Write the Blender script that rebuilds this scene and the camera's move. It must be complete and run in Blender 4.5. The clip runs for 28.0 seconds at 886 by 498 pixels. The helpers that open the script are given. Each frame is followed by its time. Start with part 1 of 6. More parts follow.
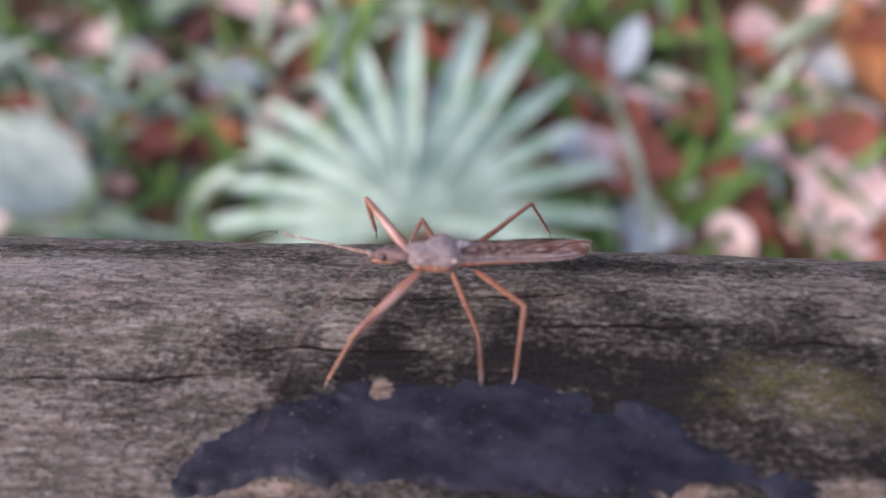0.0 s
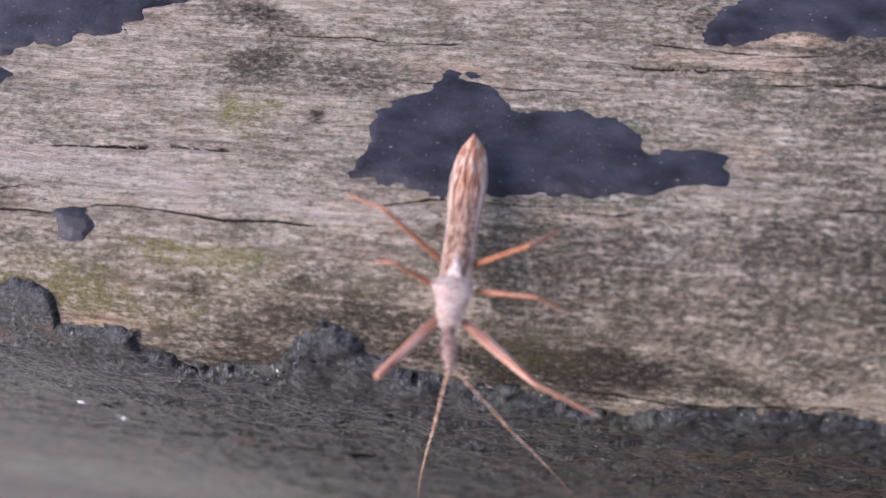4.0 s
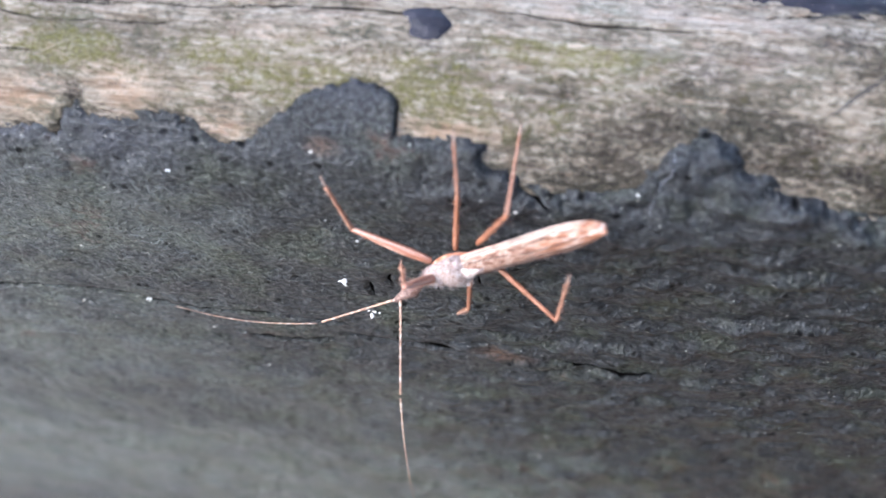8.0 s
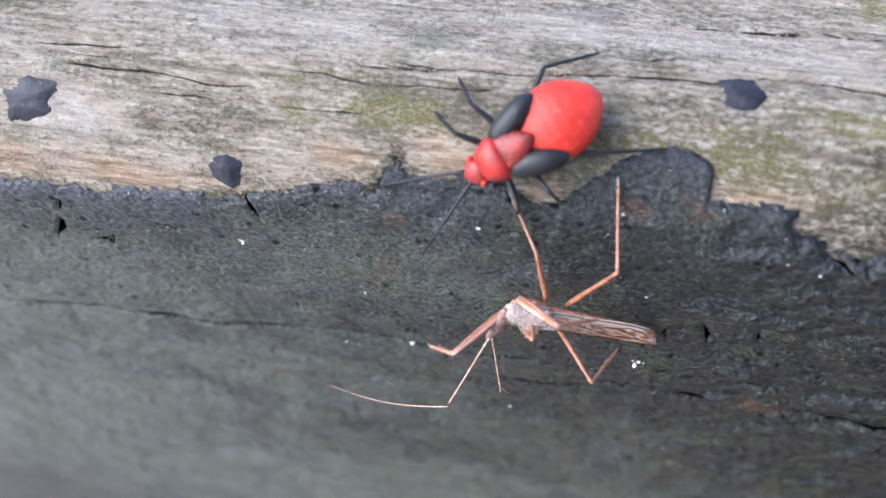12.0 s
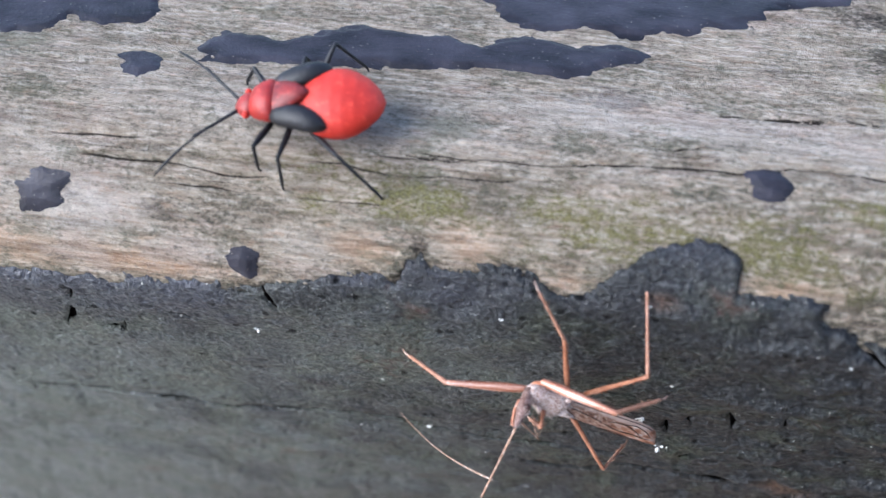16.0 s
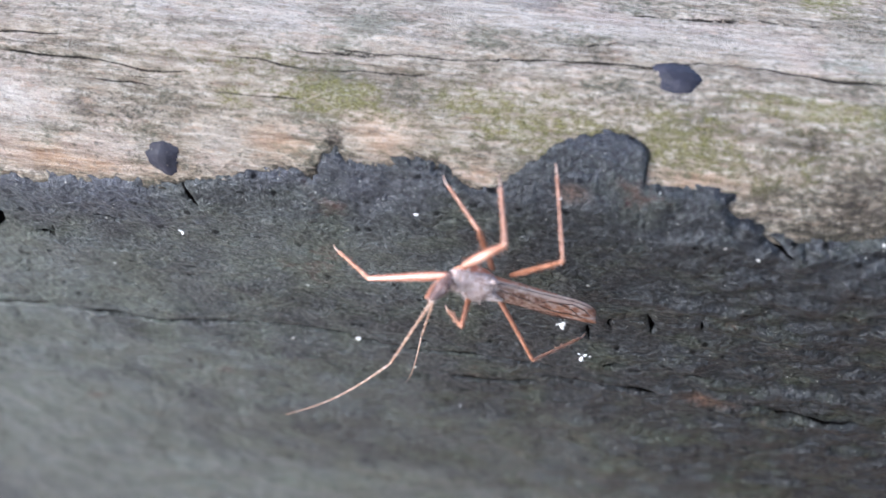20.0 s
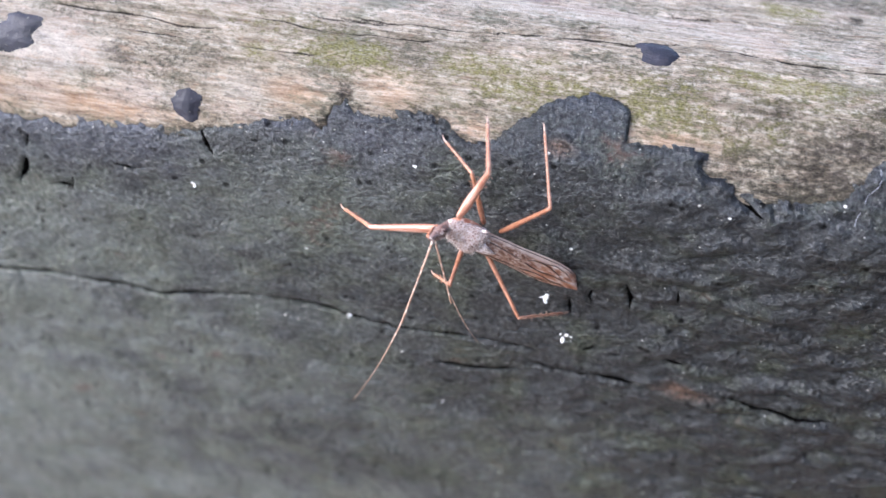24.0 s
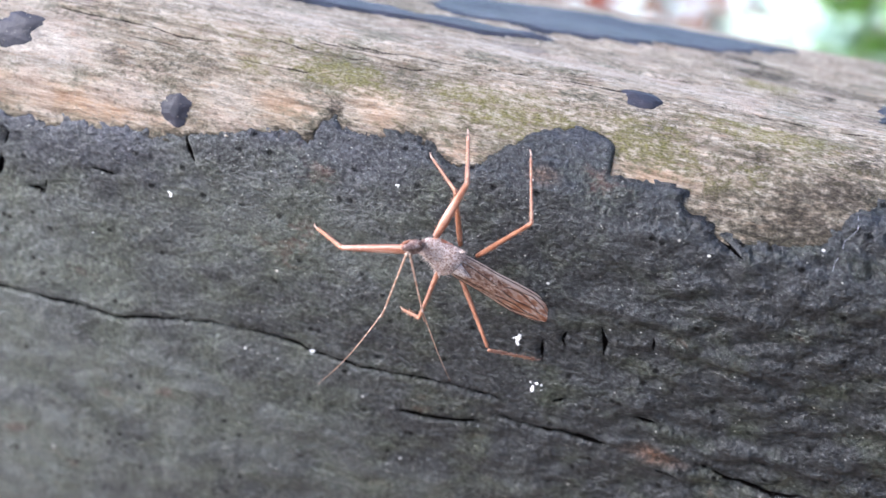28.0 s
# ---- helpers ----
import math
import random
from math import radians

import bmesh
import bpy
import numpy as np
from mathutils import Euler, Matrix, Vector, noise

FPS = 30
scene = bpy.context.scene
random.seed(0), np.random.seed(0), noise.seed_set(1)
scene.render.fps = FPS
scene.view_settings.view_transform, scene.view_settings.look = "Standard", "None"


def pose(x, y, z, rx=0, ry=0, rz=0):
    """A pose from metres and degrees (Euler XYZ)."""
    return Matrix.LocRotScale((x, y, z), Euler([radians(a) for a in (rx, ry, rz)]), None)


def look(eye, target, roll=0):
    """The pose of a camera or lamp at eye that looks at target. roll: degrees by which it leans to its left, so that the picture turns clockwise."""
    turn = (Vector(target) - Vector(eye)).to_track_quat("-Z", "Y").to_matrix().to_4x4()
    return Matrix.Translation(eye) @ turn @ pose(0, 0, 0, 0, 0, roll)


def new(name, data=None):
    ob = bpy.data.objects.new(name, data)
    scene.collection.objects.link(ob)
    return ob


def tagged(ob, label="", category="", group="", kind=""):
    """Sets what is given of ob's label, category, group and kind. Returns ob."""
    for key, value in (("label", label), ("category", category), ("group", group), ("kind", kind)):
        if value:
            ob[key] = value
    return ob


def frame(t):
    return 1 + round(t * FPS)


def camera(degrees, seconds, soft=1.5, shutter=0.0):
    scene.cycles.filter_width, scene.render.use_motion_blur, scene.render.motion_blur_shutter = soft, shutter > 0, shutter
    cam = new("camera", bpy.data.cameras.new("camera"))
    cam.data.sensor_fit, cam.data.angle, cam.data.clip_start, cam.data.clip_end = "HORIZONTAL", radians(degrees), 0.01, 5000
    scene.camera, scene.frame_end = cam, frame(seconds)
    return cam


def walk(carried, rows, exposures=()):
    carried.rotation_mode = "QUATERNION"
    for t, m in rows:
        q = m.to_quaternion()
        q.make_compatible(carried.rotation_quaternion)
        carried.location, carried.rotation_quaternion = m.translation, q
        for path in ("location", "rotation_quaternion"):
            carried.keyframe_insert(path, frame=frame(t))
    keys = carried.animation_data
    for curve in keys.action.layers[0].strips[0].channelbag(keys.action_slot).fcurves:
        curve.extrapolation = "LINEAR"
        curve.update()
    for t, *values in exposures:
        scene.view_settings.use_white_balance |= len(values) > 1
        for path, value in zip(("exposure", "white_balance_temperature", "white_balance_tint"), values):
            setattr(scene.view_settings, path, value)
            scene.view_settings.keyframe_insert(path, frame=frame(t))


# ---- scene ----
cam = camera(51.9, 28.0)
cam.data.dof.use_dof = True
cam.data.dof.focus_distance = 0.0640
cam.data.dof.aperture_fstop = 23.0
METRES, EYE, TILT, LEAN, TURN = 0.2, 0.8517, -62.0, 3.7671, 3.9527
ROWS = [
    (0.0, 0.0, 0.0, 0.0, 0.0, 0.0, -0.0),
    (0.5, -0.014, -0.0044, 0.0033, 0.49, -0.23, -0.16),
    (1.0, -0.0365, -0.0174, -0.0101, 0.76, -0.69, -0.76),
    (1.5, -0.0624, -0.0267, -0.0139, 0.81, -1.2, -1.02),
    (2.0, -0.0763, -0.0328, -0.0275, 0.95, -1.58, -1.59),
    (2.5, -0.1011, -0.0322, -0.0506, 1.0, -1.58, -2.24),
    (3.0, -0.1231, -0.0392, -0.0675, 0.9, -2.18, -2.41),
    (3.5, -0.1459, -0.0442, -0.0964, 0.88, -2.62, -2.57),
    (4.0, -0.1575, -0.05, -0.1254, 1.13, -3.42, -2.65),
    (4.5, -0.1557, -0.0586, -0.1408, 1.58, -3.66, -2.8),
    (6.5, -0.1833, -0.0101, -0.2095, -0.17, 0.05, -3.92),
    (7.0, -0.2035, -0.0186, -0.2204, -1.99, 4.54, -3.96),
    (7.5, -0.2256, -0.0177, -0.2175, -2.36, 6.9, -4.17),
    (8.0, -0.2811, -0.0179, -0.2467, -2.71, 8.39, -5.1),
    (8.5, -0.3103, -0.0273, -0.2514, -2.2, 8.59, -5.25),
    (9.0, -0.3374, -0.0254, -0.248, -2.05, 9.14, -5.03),
    (9.5, -0.3552, -0.0401, -0.2506, -1.85, 9.4, -5.47),
    (10.0, -0.3952, -0.0583, -0.2457, -1.3, 9.55, -5.6),
    (10.5, -0.3863, -0.0619, -0.2411, -0.35, 9.97, -6.32),
    (11.0, -0.3809, -0.061, -0.2483, -0.33, 9.98, -6.61),
    (11.5, -0.3731, -0.0483, -0.2482, -0.21, 9.24, -6.6),
    (12.0, -0.3672, -0.0309, -0.244, -0.32, 9.13, -6.61),
    (12.5, -0.3655, -0.036, -0.2497, -0.64, 9.62, -6.59),
    (14.5, -0.356, -0.0464, -0.2524, -0.75, 10.4, -6.51),
    (15.0, -0.3567, -0.0411, -0.248, -0.78, 10.32, -6.39),
    (15.5, -0.3701, -0.0407, -0.2245, -0.82, 10.45, -6.02),
    (16.0, -0.3801, -0.0288, -0.2235, -0.88, 10.9, -6.11),
    (16.5, -0.373, -0.0385, -0.2372, -0.78, 10.44, -6.44),
    (17.0, -0.3606, -0.0419, -0.2473, -0.61, 10.42, -6.99),
    (17.5, -0.3562, -0.0302, -0.25, -0.67, 10.5, -6.86),
    (18.0, -0.3568, -0.0316, -0.2459, -0.65, 10.46, -6.52),
    (18.5, -0.3565, -0.0204, -0.2491, -0.76, 10.39, -6.48),
    (19.0, -0.3556, -0.0171, -0.2472, -0.71, 10.63, -6.34),
    (19.5, -0.3505, -0.0095, -0.2552, -0.8, 11.41, -6.6),
    (20.0, -0.3482, -0.0256, -0.2565, -0.9, 11.25, -6.44),
    (20.5, -0.3492, -0.0325, -0.2577, -0.58, 11.34, -6.42),
    (21.0, -0.3453, -0.0365, -0.2642, -0.61, 11.14, -6.55),
    (21.5, -0.3455, -0.03, -0.2771, -0.65, 12.33, -6.62),
    (23.5, -0.339, -0.0289, -0.326, -2.4, 21.63, -9.03),
    (24.0, -0.3369, -0.0206, -0.3401, -2.61, 23.38, -9.8),
    (24.5, -0.3375, -0.0255, -0.3416, -2.95, 24.23, -10.0),
    (25.0, -0.3319, -0.0357, -0.3497, -3.17, 24.93, -10.31),
    (25.5, -0.3245, -0.0378, -0.3576, -3.41, 25.76, -10.5),
    (26.0, -0.3232, -0.0361, -0.3568, -3.76, 26.85, -10.66),
    (26.5, -0.329, -0.0255, -0.3615, -4.57, 28.24, -10.95),
    (27.0, -0.3297, -0.0092, -0.3727, -5.54, 31.85, -11.79),
    (27.5, -0.3331, 0.0091, -0.386, -6.29, 34.4, -12.33),
    (28.0, -0.3298, 0.0139, -0.3893, -7.24, 36.3, -12.76),
]
walk(cam, [(t, pose(0, 0, EYE, TILT, LEAN, TURN) @ pose(METRES * x, METRES * y, METRES * z, 90 + pitch, roll, yaw)) for t, x, y, z, yaw, pitch, roll in ROWS],
     exposures=[(0, 1.3, 6600, 30), (1, 1.15, 6600, 31), (3, 1.7, 6650, 29), (4.5, 2.05, 6500, 20), (7, 2.55, 6000, 11), (11, 2.43, 5950, 10), (15, 2.35, 5950, 9), (16, 2.15, 5950, 9), (17, 2.3, 5950, 9), (21, 2.48, 6000, 11), (24, 2.6, 6100, 13), (28, 2.6, 6150, 14)])

# ---- light ----
world = bpy.data.worlds.new("sky")
scene.world = world
world.use_nodes = True
wn = world.node_tree.nodes
sky = wn.new("ShaderNodeTexSky")
sky.sky_type, sky.sun_disc = "NISHITA", False
sky.sun_elevation, sky.sun_rotation = radians(40), radians(241)
wn["Background"].inputs["Strength"].default_value = 0.118
world.node_tree.links.new(sky.outputs["Color"], wn["Background"].inputs["Color"])
sun = new("sun", bpy.data.lights.new("sun", "SUN"))
sun.data.energy, sun.data.angle, sun.data.color = 1.4, radians(44), (1.0, 0.98, 0.95)
sun.matrix_world = look((-2.0, -1.1, 2.7), (0, 0, 0.8))


# ---- materials ----
def lin(r, g, b):
    return tuple((c / 255 / 12.92 if c <= 10 else ((c / 255 + 0.055) / 1.055) ** 2.4) for c in (r, g, b)) + (1,)


class Nodes:
    """A small helper to write node materials."""

    def __init__(self, name, rough=0.6, spec=0.5):
        self.mat = bpy.data.materials.new(name)
        self.mat.use_nodes = True
        self.tree = self.mat.node_tree
        self.bsdf = self.tree.nodes["Principled BSDF"]
        self.bsdf.inputs["Roughness"].default_value = rough
        self.bsdf.inputs["Specular IOR Level"].default_value = spec

    def node(self, kind, **inputs):
        n = self.tree.nodes.new("ShaderNode" + kind)
        for key, value in inputs.items():
            self.put(n.inputs[key.replace("_", " ")], value)
        return n

    def put(self, socket, value):
        if isinstance(value, bpy.types.NodeSocket):
            self.tree.links.new(value, socket)
        else:
            socket.default_value = value

    def uv(self, sx=1.0, sy=1.0, ox=0.0):
        n = self.node("Mapping")
        n.inputs["Scale"].default_value = (sx, sy, 1)
        n.inputs["Location"].default_value = (ox, 0, 0)
        self.tree.links.new(self.node("TexCoord").outputs["UV"], n.inputs["Vector"])
        return n.outputs["Vector"]

    def obj(self, sx=1.0, sy=1.0, sz=1.0):
        n = self.node("Mapping")
        n.inputs["Scale"].default_value = (sx, sy, sz)
        self.tree.links.new(self.node("TexCoord").outputs["Object"], n.inputs["Vector"])
        return n.outputs["Vector"]

    def noise(self, vector, scale=1.0, detail=4.0, rough=0.6):
        n = self.node("TexNoise")
        self.tree.links.new(vector, n.inputs["Vector"])
        n.inputs["Scale"].default_value, n.inputs["Detail"].default_value, n.inputs["Roughness"].default_value = scale, detail, rough
        return n.outputs["Fac"]

    def ramp(self, fac, *stops):
        n = self.node("ValToRGB")
        self.tree.links.new(fac, n.inputs["Fac"])
        e = n.color_ramp.elements
        while len(e) < len(stops):
            e.new(0.5)
        for el, (at, colour) in zip(e, stops):
            el.position = at
            el.color = colour if len(colour) == 4 else (*colour, 1)
        return n.outputs["Color"]

    def step(self, fac, low, high):
        n = self.node("MapRange")
        self.put(n.inputs["Value"], fac)
        n.inputs["From Min"].default_value, n.inputs["From Max"].default_value = low, high
        return n.outputs["Result"]

    def mix(self, fac, a, b, blend="MIX"):
        n = self.node("Mix")
        n.data_type, n.blend_type = "RGBA", blend
        for socket, value in ((n.inputs[0], fac), (n.inputs[6], a), (n.inputs[7], b)):
            self.put(socket, value)
        return n.outputs[2]

    def math(self, op, a, b=0.0):
        n = self.node("Math")
        n.operation = op
        self.put(n.inputs[0], a)
        self.put(n.inputs[1], b)
        return n.outputs[0]

    def attr(self, name):
        n = self.node("Attribute")
        n.attribute_name = name
        return n.outputs["Fac"]

    def bump(self, height, distance, strength=1.0, normal=None):
        n = self.node("Bump")
        n.inputs["Strength"].default_value, n.inputs["Distance"].default_value = strength, distance
        self.put(n.inputs["Height"], height)
        if normal is not None:
            self.put(n.inputs["Normal"], normal)
        return n.outputs["Normal"]

    def done(self, colour, normal=None, rough=None):
        self.put(self.bsdf.inputs["Base Color"], colour)
        if normal is not None:
            self.put(self.bsdf.inputs["Normal"], normal)
        if rough is not None:
            self.put(self.bsdf.inputs["Roughness"], rough)
        return self.mat


def crack_line(m, fine):
    """1 inside the cracks, with crumbled edges."""
    away = m.math("ABSOLUTE", m.math("ADD", m.attr("gap"), m.math("MULTIPLY", m.math("SUBTRACT", fine, 0.5), 0.25)))
    return m.math("MULTIPLY", m.step(m.math("SUBTRACT", away, m.attr("gap_half")), 0.05, -0.02), m.step(m.attr("gap_half"), 0.008, 0.03))


def wood_material():
    """Grey weathered softwood: speckled with mildew, with bare tan scars, moss and dark cracks."""
    m = Nodes("weathered_wood", 0.9, 0.12)
    streak = m.noise(m.uv(0.38, 2.3), 1.0, 6, 0.7)
    mottle = m.noise(m.uv(0.75, 1.5, 4), 1.0, 6, 0.72)
    speck = m.noise(m.uv(1.7, 3.0, 9), 1.0, 5, 0.72)
    fine = m.noise(m.uv(4.6, 8.0), 1.0, 4, 0.7)
    blotch = m.noise(m.uv(0.12, 0.26, 7), 1.0, 5, 0.6)
    ticks = m.noise(m.uv(2.4, 1.1, 5), 1.0, 4, 0.7)
    band = m.noise(m.uv(0.07, 0.95, 11), 1.0, 5, 0.65)
    flecks = m.noise(m.uv(0.6, 2.0, 13), 1.0, 5, 0.7)
    col = m.ramp(streak, (0.36, lin(146, 132, 117)), (0.5, lin(188, 172, 154)), (0.64, lin(220, 208, 193)))
    col = m.mix(m.math("MULTIPLY", m.attr("pale"), 0.8), col, m.ramp(mottle, (0.36, lin(172, 158, 146)), (0.58, lin(234, 224, 214))))
    col = m.mix(m.math("MULTIPLY", m.attr("bare"), 0.9), col, m.ramp(streak, (0.34, lin(150, 114, 90)), (0.5, lin(204, 170, 142)), (0.66, lin(230, 206, 184))))
    dirt = m.math("ADD", m.math("MULTIPLY", speck, 0.62), m.math("ADD", m.math("MULTIPLY", mottle, 0.36), m.math("MULTIPLY", blotch, 0.3)))
    dirt = m.math("ADD", dirt, m.math("MULTIPLY", m.attr("stain_shade"), 0.12))
    # ragged patches a few millimetres wide: bare pinkish wood, grey-green crust, a stain of old paint
    rag = m.math("MULTIPLY", m.math("SUBTRACT", speck, 0.5), 0.45)
    bared = m.math("ADD", m.noise(m.uv(0.16, 0.34, 31), 1.0, 4, 0.6), rag)
    crust = m.math("ADD", m.noise(m.uv(0.14, 0.28, 47), 1.0, 4, 0.6), rag)
    old = m.math("ADD", m.noise(m.uv(0.09, 0.26, 59), 1.0, 4, 0.6), m.math("MULTIPLY", rag, 0.6))
    col = m.mix(m.math("MULTIPLY", m.step(bared, 0.53, 0.61), 0.6), col, m.ramp(streak, (0.36, lin(170, 146, 132)), (0.62, lin(226, 208, 194))))
    col = m.mix(m.math("MULTIPLY", m.step(crust, 0.54, 0.64), 0.6), col, m.ramp(mottle, (0.36, lin(82, 84, 68)), (0.62, lin(142, 142, 122))))
    col = m.mix(m.math("MULTIPLY", m.step(old, 0.61, 0.68), 0.5), col, m.ramp(fine, (0.36, lin(58, 54, 60)), (0.64, lin(112, 106, 112))))
    col = m.mix(m.math("MULTIPLY", m.step(flecks, 0.54, 0.66), 0.5), col, m.ramp(streak, (0.4, lin(166, 128, 104)), (0.6, lin(226, 196, 170))))
    col = m.mix(m.math("MULTIPLY", m.step(band, 0.50, 0.70), 0.55), col, m.ramp(fine, (0.35, lin(50, 44, 38)), (0.62, lin(104, 92, 80))))
    dirt = m.math("SUBTRACT", dirt, m.math("MULTIPLY", m.math("MAXIMUM", m.attr("bare"), m.attr("pale")), 0.07))
    col = m.mix(m.math("MULTIPLY", m.step(dirt, 0.61, 0.74), 0.74), col, m.ramp(fine, (0.35, lin(44, 42, 35)), (0.62, lin(112, 108, 92))))
    col = m.mix(m.math("MULTIPLY", m.step(fine, 0.48, 0.38), 0.25), col, lin(66, 60, 52))
    col = m.mix(m.math("MULTIPLY", m.step(ticks, 0.58, 0.70), 0.22), col, lin(222, 214, 204))
    # dark stains, and the right side's shade put into the colour
    col = m.mix(m.math("MULTIPLY", m.step(m.math("ADD", m.math("MULTIPLY", m.attr("stain_shade"), 0.6), m.math("MULTIPLY", speck, 0.7)), 0.54, 0.85), 0.92), col, m.ramp(fine, (0.38, lin(18, 16, 17)), (0.62, lin(56, 48, 45))))
    moss = m.step(m.math("ADD", m.math("ADD", m.math("MULTIPLY", speck, 0.55), m.math("MULTIPLY", mottle, 0.45)), m.math("MULTIPLY", m.attr("moss"), 0.16)), 0.54, 0.70)
    col = m.mix(m.math("MULTIPLY", m.math("MULTIPLY", moss, m.step(m.attr("moss"), 0.02, 0.6)), 0.8), col, m.ramp(fine, (0.4, lin(98, 94, 50)), (0.6, lin(158, 150, 96))))
    col = m.mix(crack_line(m, fine), col, lin(46, 40, 35))
    h = m.math("ADD", m.math("MULTIPLY", streak, 0.8), m.math("ADD", m.math("MULTIPLY", speck, 0.7), m.math("MULTIPLY", fine, 0.45)))
    return m.done(col, m.bump(h, 0.0014, 1.0))


def paint_material():
    """Old blackened paint: finely grained, dulled by grey-green algae and a painted pale haze, with pale specks for
    grit and glints.
    """
    m = Nodes("old_dark_paint", 0.5, 0.5)
    lump = m.noise(m.uv(0.8, 1.0), 1.0, 6, 0.65)
    grain = m.noise(m.uv(2.6, 3.0, 2), 1.0, 5, 0.65)
    fine = m.noise(m.uv(7.0, 7.4), 1.0, 4, 0.7)
    wide = m.noise(m.uv(0.09, 0.16, 3), 1.0, 4, 0.55)
    tint = m.noise(m.uv(0.2, 0.3, 8), 1.0, 5, 0.6)
    both = m.math("ADD", m.math("MULTIPLY", grain, 0.7), m.math("MULTIPLY", fine, 0.3))
    # paler tops, darker hollows: the grain's glints and shade put into its colour
    col = m.ramp(both, (0.36, lin(15, 15, 17)), (0.52, lin(27, 28, 30)), (0.68, lin(50, 51, 54)))
    film = m.math("ADD", m.attr("algae_haze"), m.math("ADD", m.math("MULTIPLY", m.math("SUBTRACT", wide, 0.5), 0.5), m.math("MULTIPLY", m.math("SUBTRACT", both, 0.5), 0.8)))
    col = m.mix(m.math("MULTIPLY", m.step(film, 0.2, 0.95), 0.85), col, m.ramp(fine, (0.36, lin(68, 71, 68)), (0.64, lin(116, 119, 114))))
    green = m.math("MULTIPLY", m.step(m.math("ADD", tint, m.math("MULTIPLY", m.attr("algae_haze"), 0.12)), 0.50, 0.68), 0.4)
    col = m.mix(green, col, m.ramp(both, (0.4, lin(26, 30, 16)), (0.62, lin(78, 86, 46))))
    # bluish reflection along the coat's edge, painted as colour
    col = m.mix(m.math("MULTIPLY", m.attr("edge_sheen"), 0.7), col, m.ramp(both, (0.4, lin(46, 46, 57)), (0.66, lin(72, 73, 90))))
    col = m.mix(m.math("MULTIPLY", m.math("MULTIPLY", m.step(m.math("ADD", tint, m.math("MULTIPLY", speckle_of(m), 0.3)), 0.76, 0.84), m.step(wide, 0.5, 0.6)), 0.35), col, lin(92, 40, 34))
    col = m.mix(m.attr("bare"), col, m.ramp(grain, (0.4, lin(34, 26, 20)), (0.6, lin(104, 72, 52))))
    # pale specks of grit, which also put glints into the colour
    for scale, size, odds, tone in ((1.3, 0.11, 0.62, lin(176, 175, 168)), (2.8, 0.16, 0.66, lin(140, 140, 132)), (0.4, 0.06, 0.7, lin(215, 212, 206))):
        v = m.node("TexVoronoi")
        m.put(v.inputs["Vector"], m.uv(scale, scale * 1.25, 3 * scale))
        v.inputs["Scale"].default_value = 1.0
        lucky = m.step(m.node("SeparateColor", Color=v.outputs["Color"]).outputs[0], odds, odds + 0.02)
        col = m.mix(m.math("MULTIPLY", m.math("MULTIPLY", m.step(v.outputs["Distance"], size, size * 0.6), lucky), 0.8), col, tone)
    pits = m.node("TexVoronoi")
    m.put(pits.inputs["Vector"], m.uv(0.75, 0.9, 17))
    pits.inputs["Scale"].default_value = 1.0
    pit = m.math("MULTIPLY", m.step(m.math("ADD", pits.outputs["Distance"], m.math("MULTIPLY", m.math("SUBTRACT", fine, 0.5), 0.3)), 0.24, 0.12), m.step(m.node("SeparateColor", Color=pits.outputs["Color"]).outputs[1], 0.62, 0.66))
    crack = m.math("MAXIMUM", crack_line(m, fine), m.math("MULTIPLY", pit, 0.8))
    col = m.mix(crack, col, lin(7, 6, 6))
    # hollows of the grain and cracks shine less than the tops, for contrast
    shine = m.ramp(both, (0.36, (0.03, 0.03, 0.03)), (0.5, (0.14, 0.14, 0.14)), (0.64, (0.45, 0.45, 0.45)))
    m.put(m.bsdf.inputs["Specular IOR Level"], m.math("MULTIPLY", shine, m.math("SUBTRACT", 1.0, crack)))
    h = m.math("SUBTRACT", m.math("ADD", m.math("MULTIPLY", lump, 0.75), m.math("ADD", m.math("MULTIPLY", grain, 0.42), m.math("MULTIPLY", fine, 0.1))), m.math("MULTIPLY", pit, 0.25))
    # a worn varnish over it, smoother than the grain below
    m.bsdf.inputs["Coat Roughness"].default_value = 0.28
    m.put(m.bsdf.inputs["Coat Weight"], m.math("MULTIPLY", m.math("SUBTRACT", 1.0, crack), m.step(both, 0.26, 0.62)))
    m.put(m.bsdf.inputs["Coat Normal"], m.bump(h, 0.0008, 0.6))
    return m.done(col, m.bump(h, 0.0016, 1.0), m.ramp(grain, (0.4, (0.55, 0.55, 0.55)), (0.65, (0.34, 0.34, 0.34))))


def speckle_of(m):
    return m.noise(m.uv(1.4, 2.2, 21), 1.0, 4, 0.7)


def film_material():
    m = Nodes("paint_film", 0.45, 0.16)
    wide = m.noise(m.uv(0.25, 0.4, 3), 1.0, 5, 0.6)
    fine = m.noise(m.uv(3.0, 4.0), 1.0, 3, 0.6)
    col = m.ramp(wide, (0.35, lin(24, 23, 28)), (0.65, lin(52, 50, 58)))
    col = m.mix(m.step(fine, 0.66, 0.74), col, lin(130, 124, 116))
    return m.done(col, m.bump(m.math("ADD", fine, m.noise(m.uv(0.5, 0.7, 6), 1.0, 4, 0.6)), 0.0002, 0.3))


WOOD, PAINT, FILM = wood_material(), paint_material(), film_material()

# ---- the timber rail: a rounded board on edge, along x; u is millimetres along it, s millimetres round it from the top's front bend ----
TOP, FRONT, BACK, BEND, DEEP = 0.80, -0.013375, 0.0315, 0.01075, 0.14


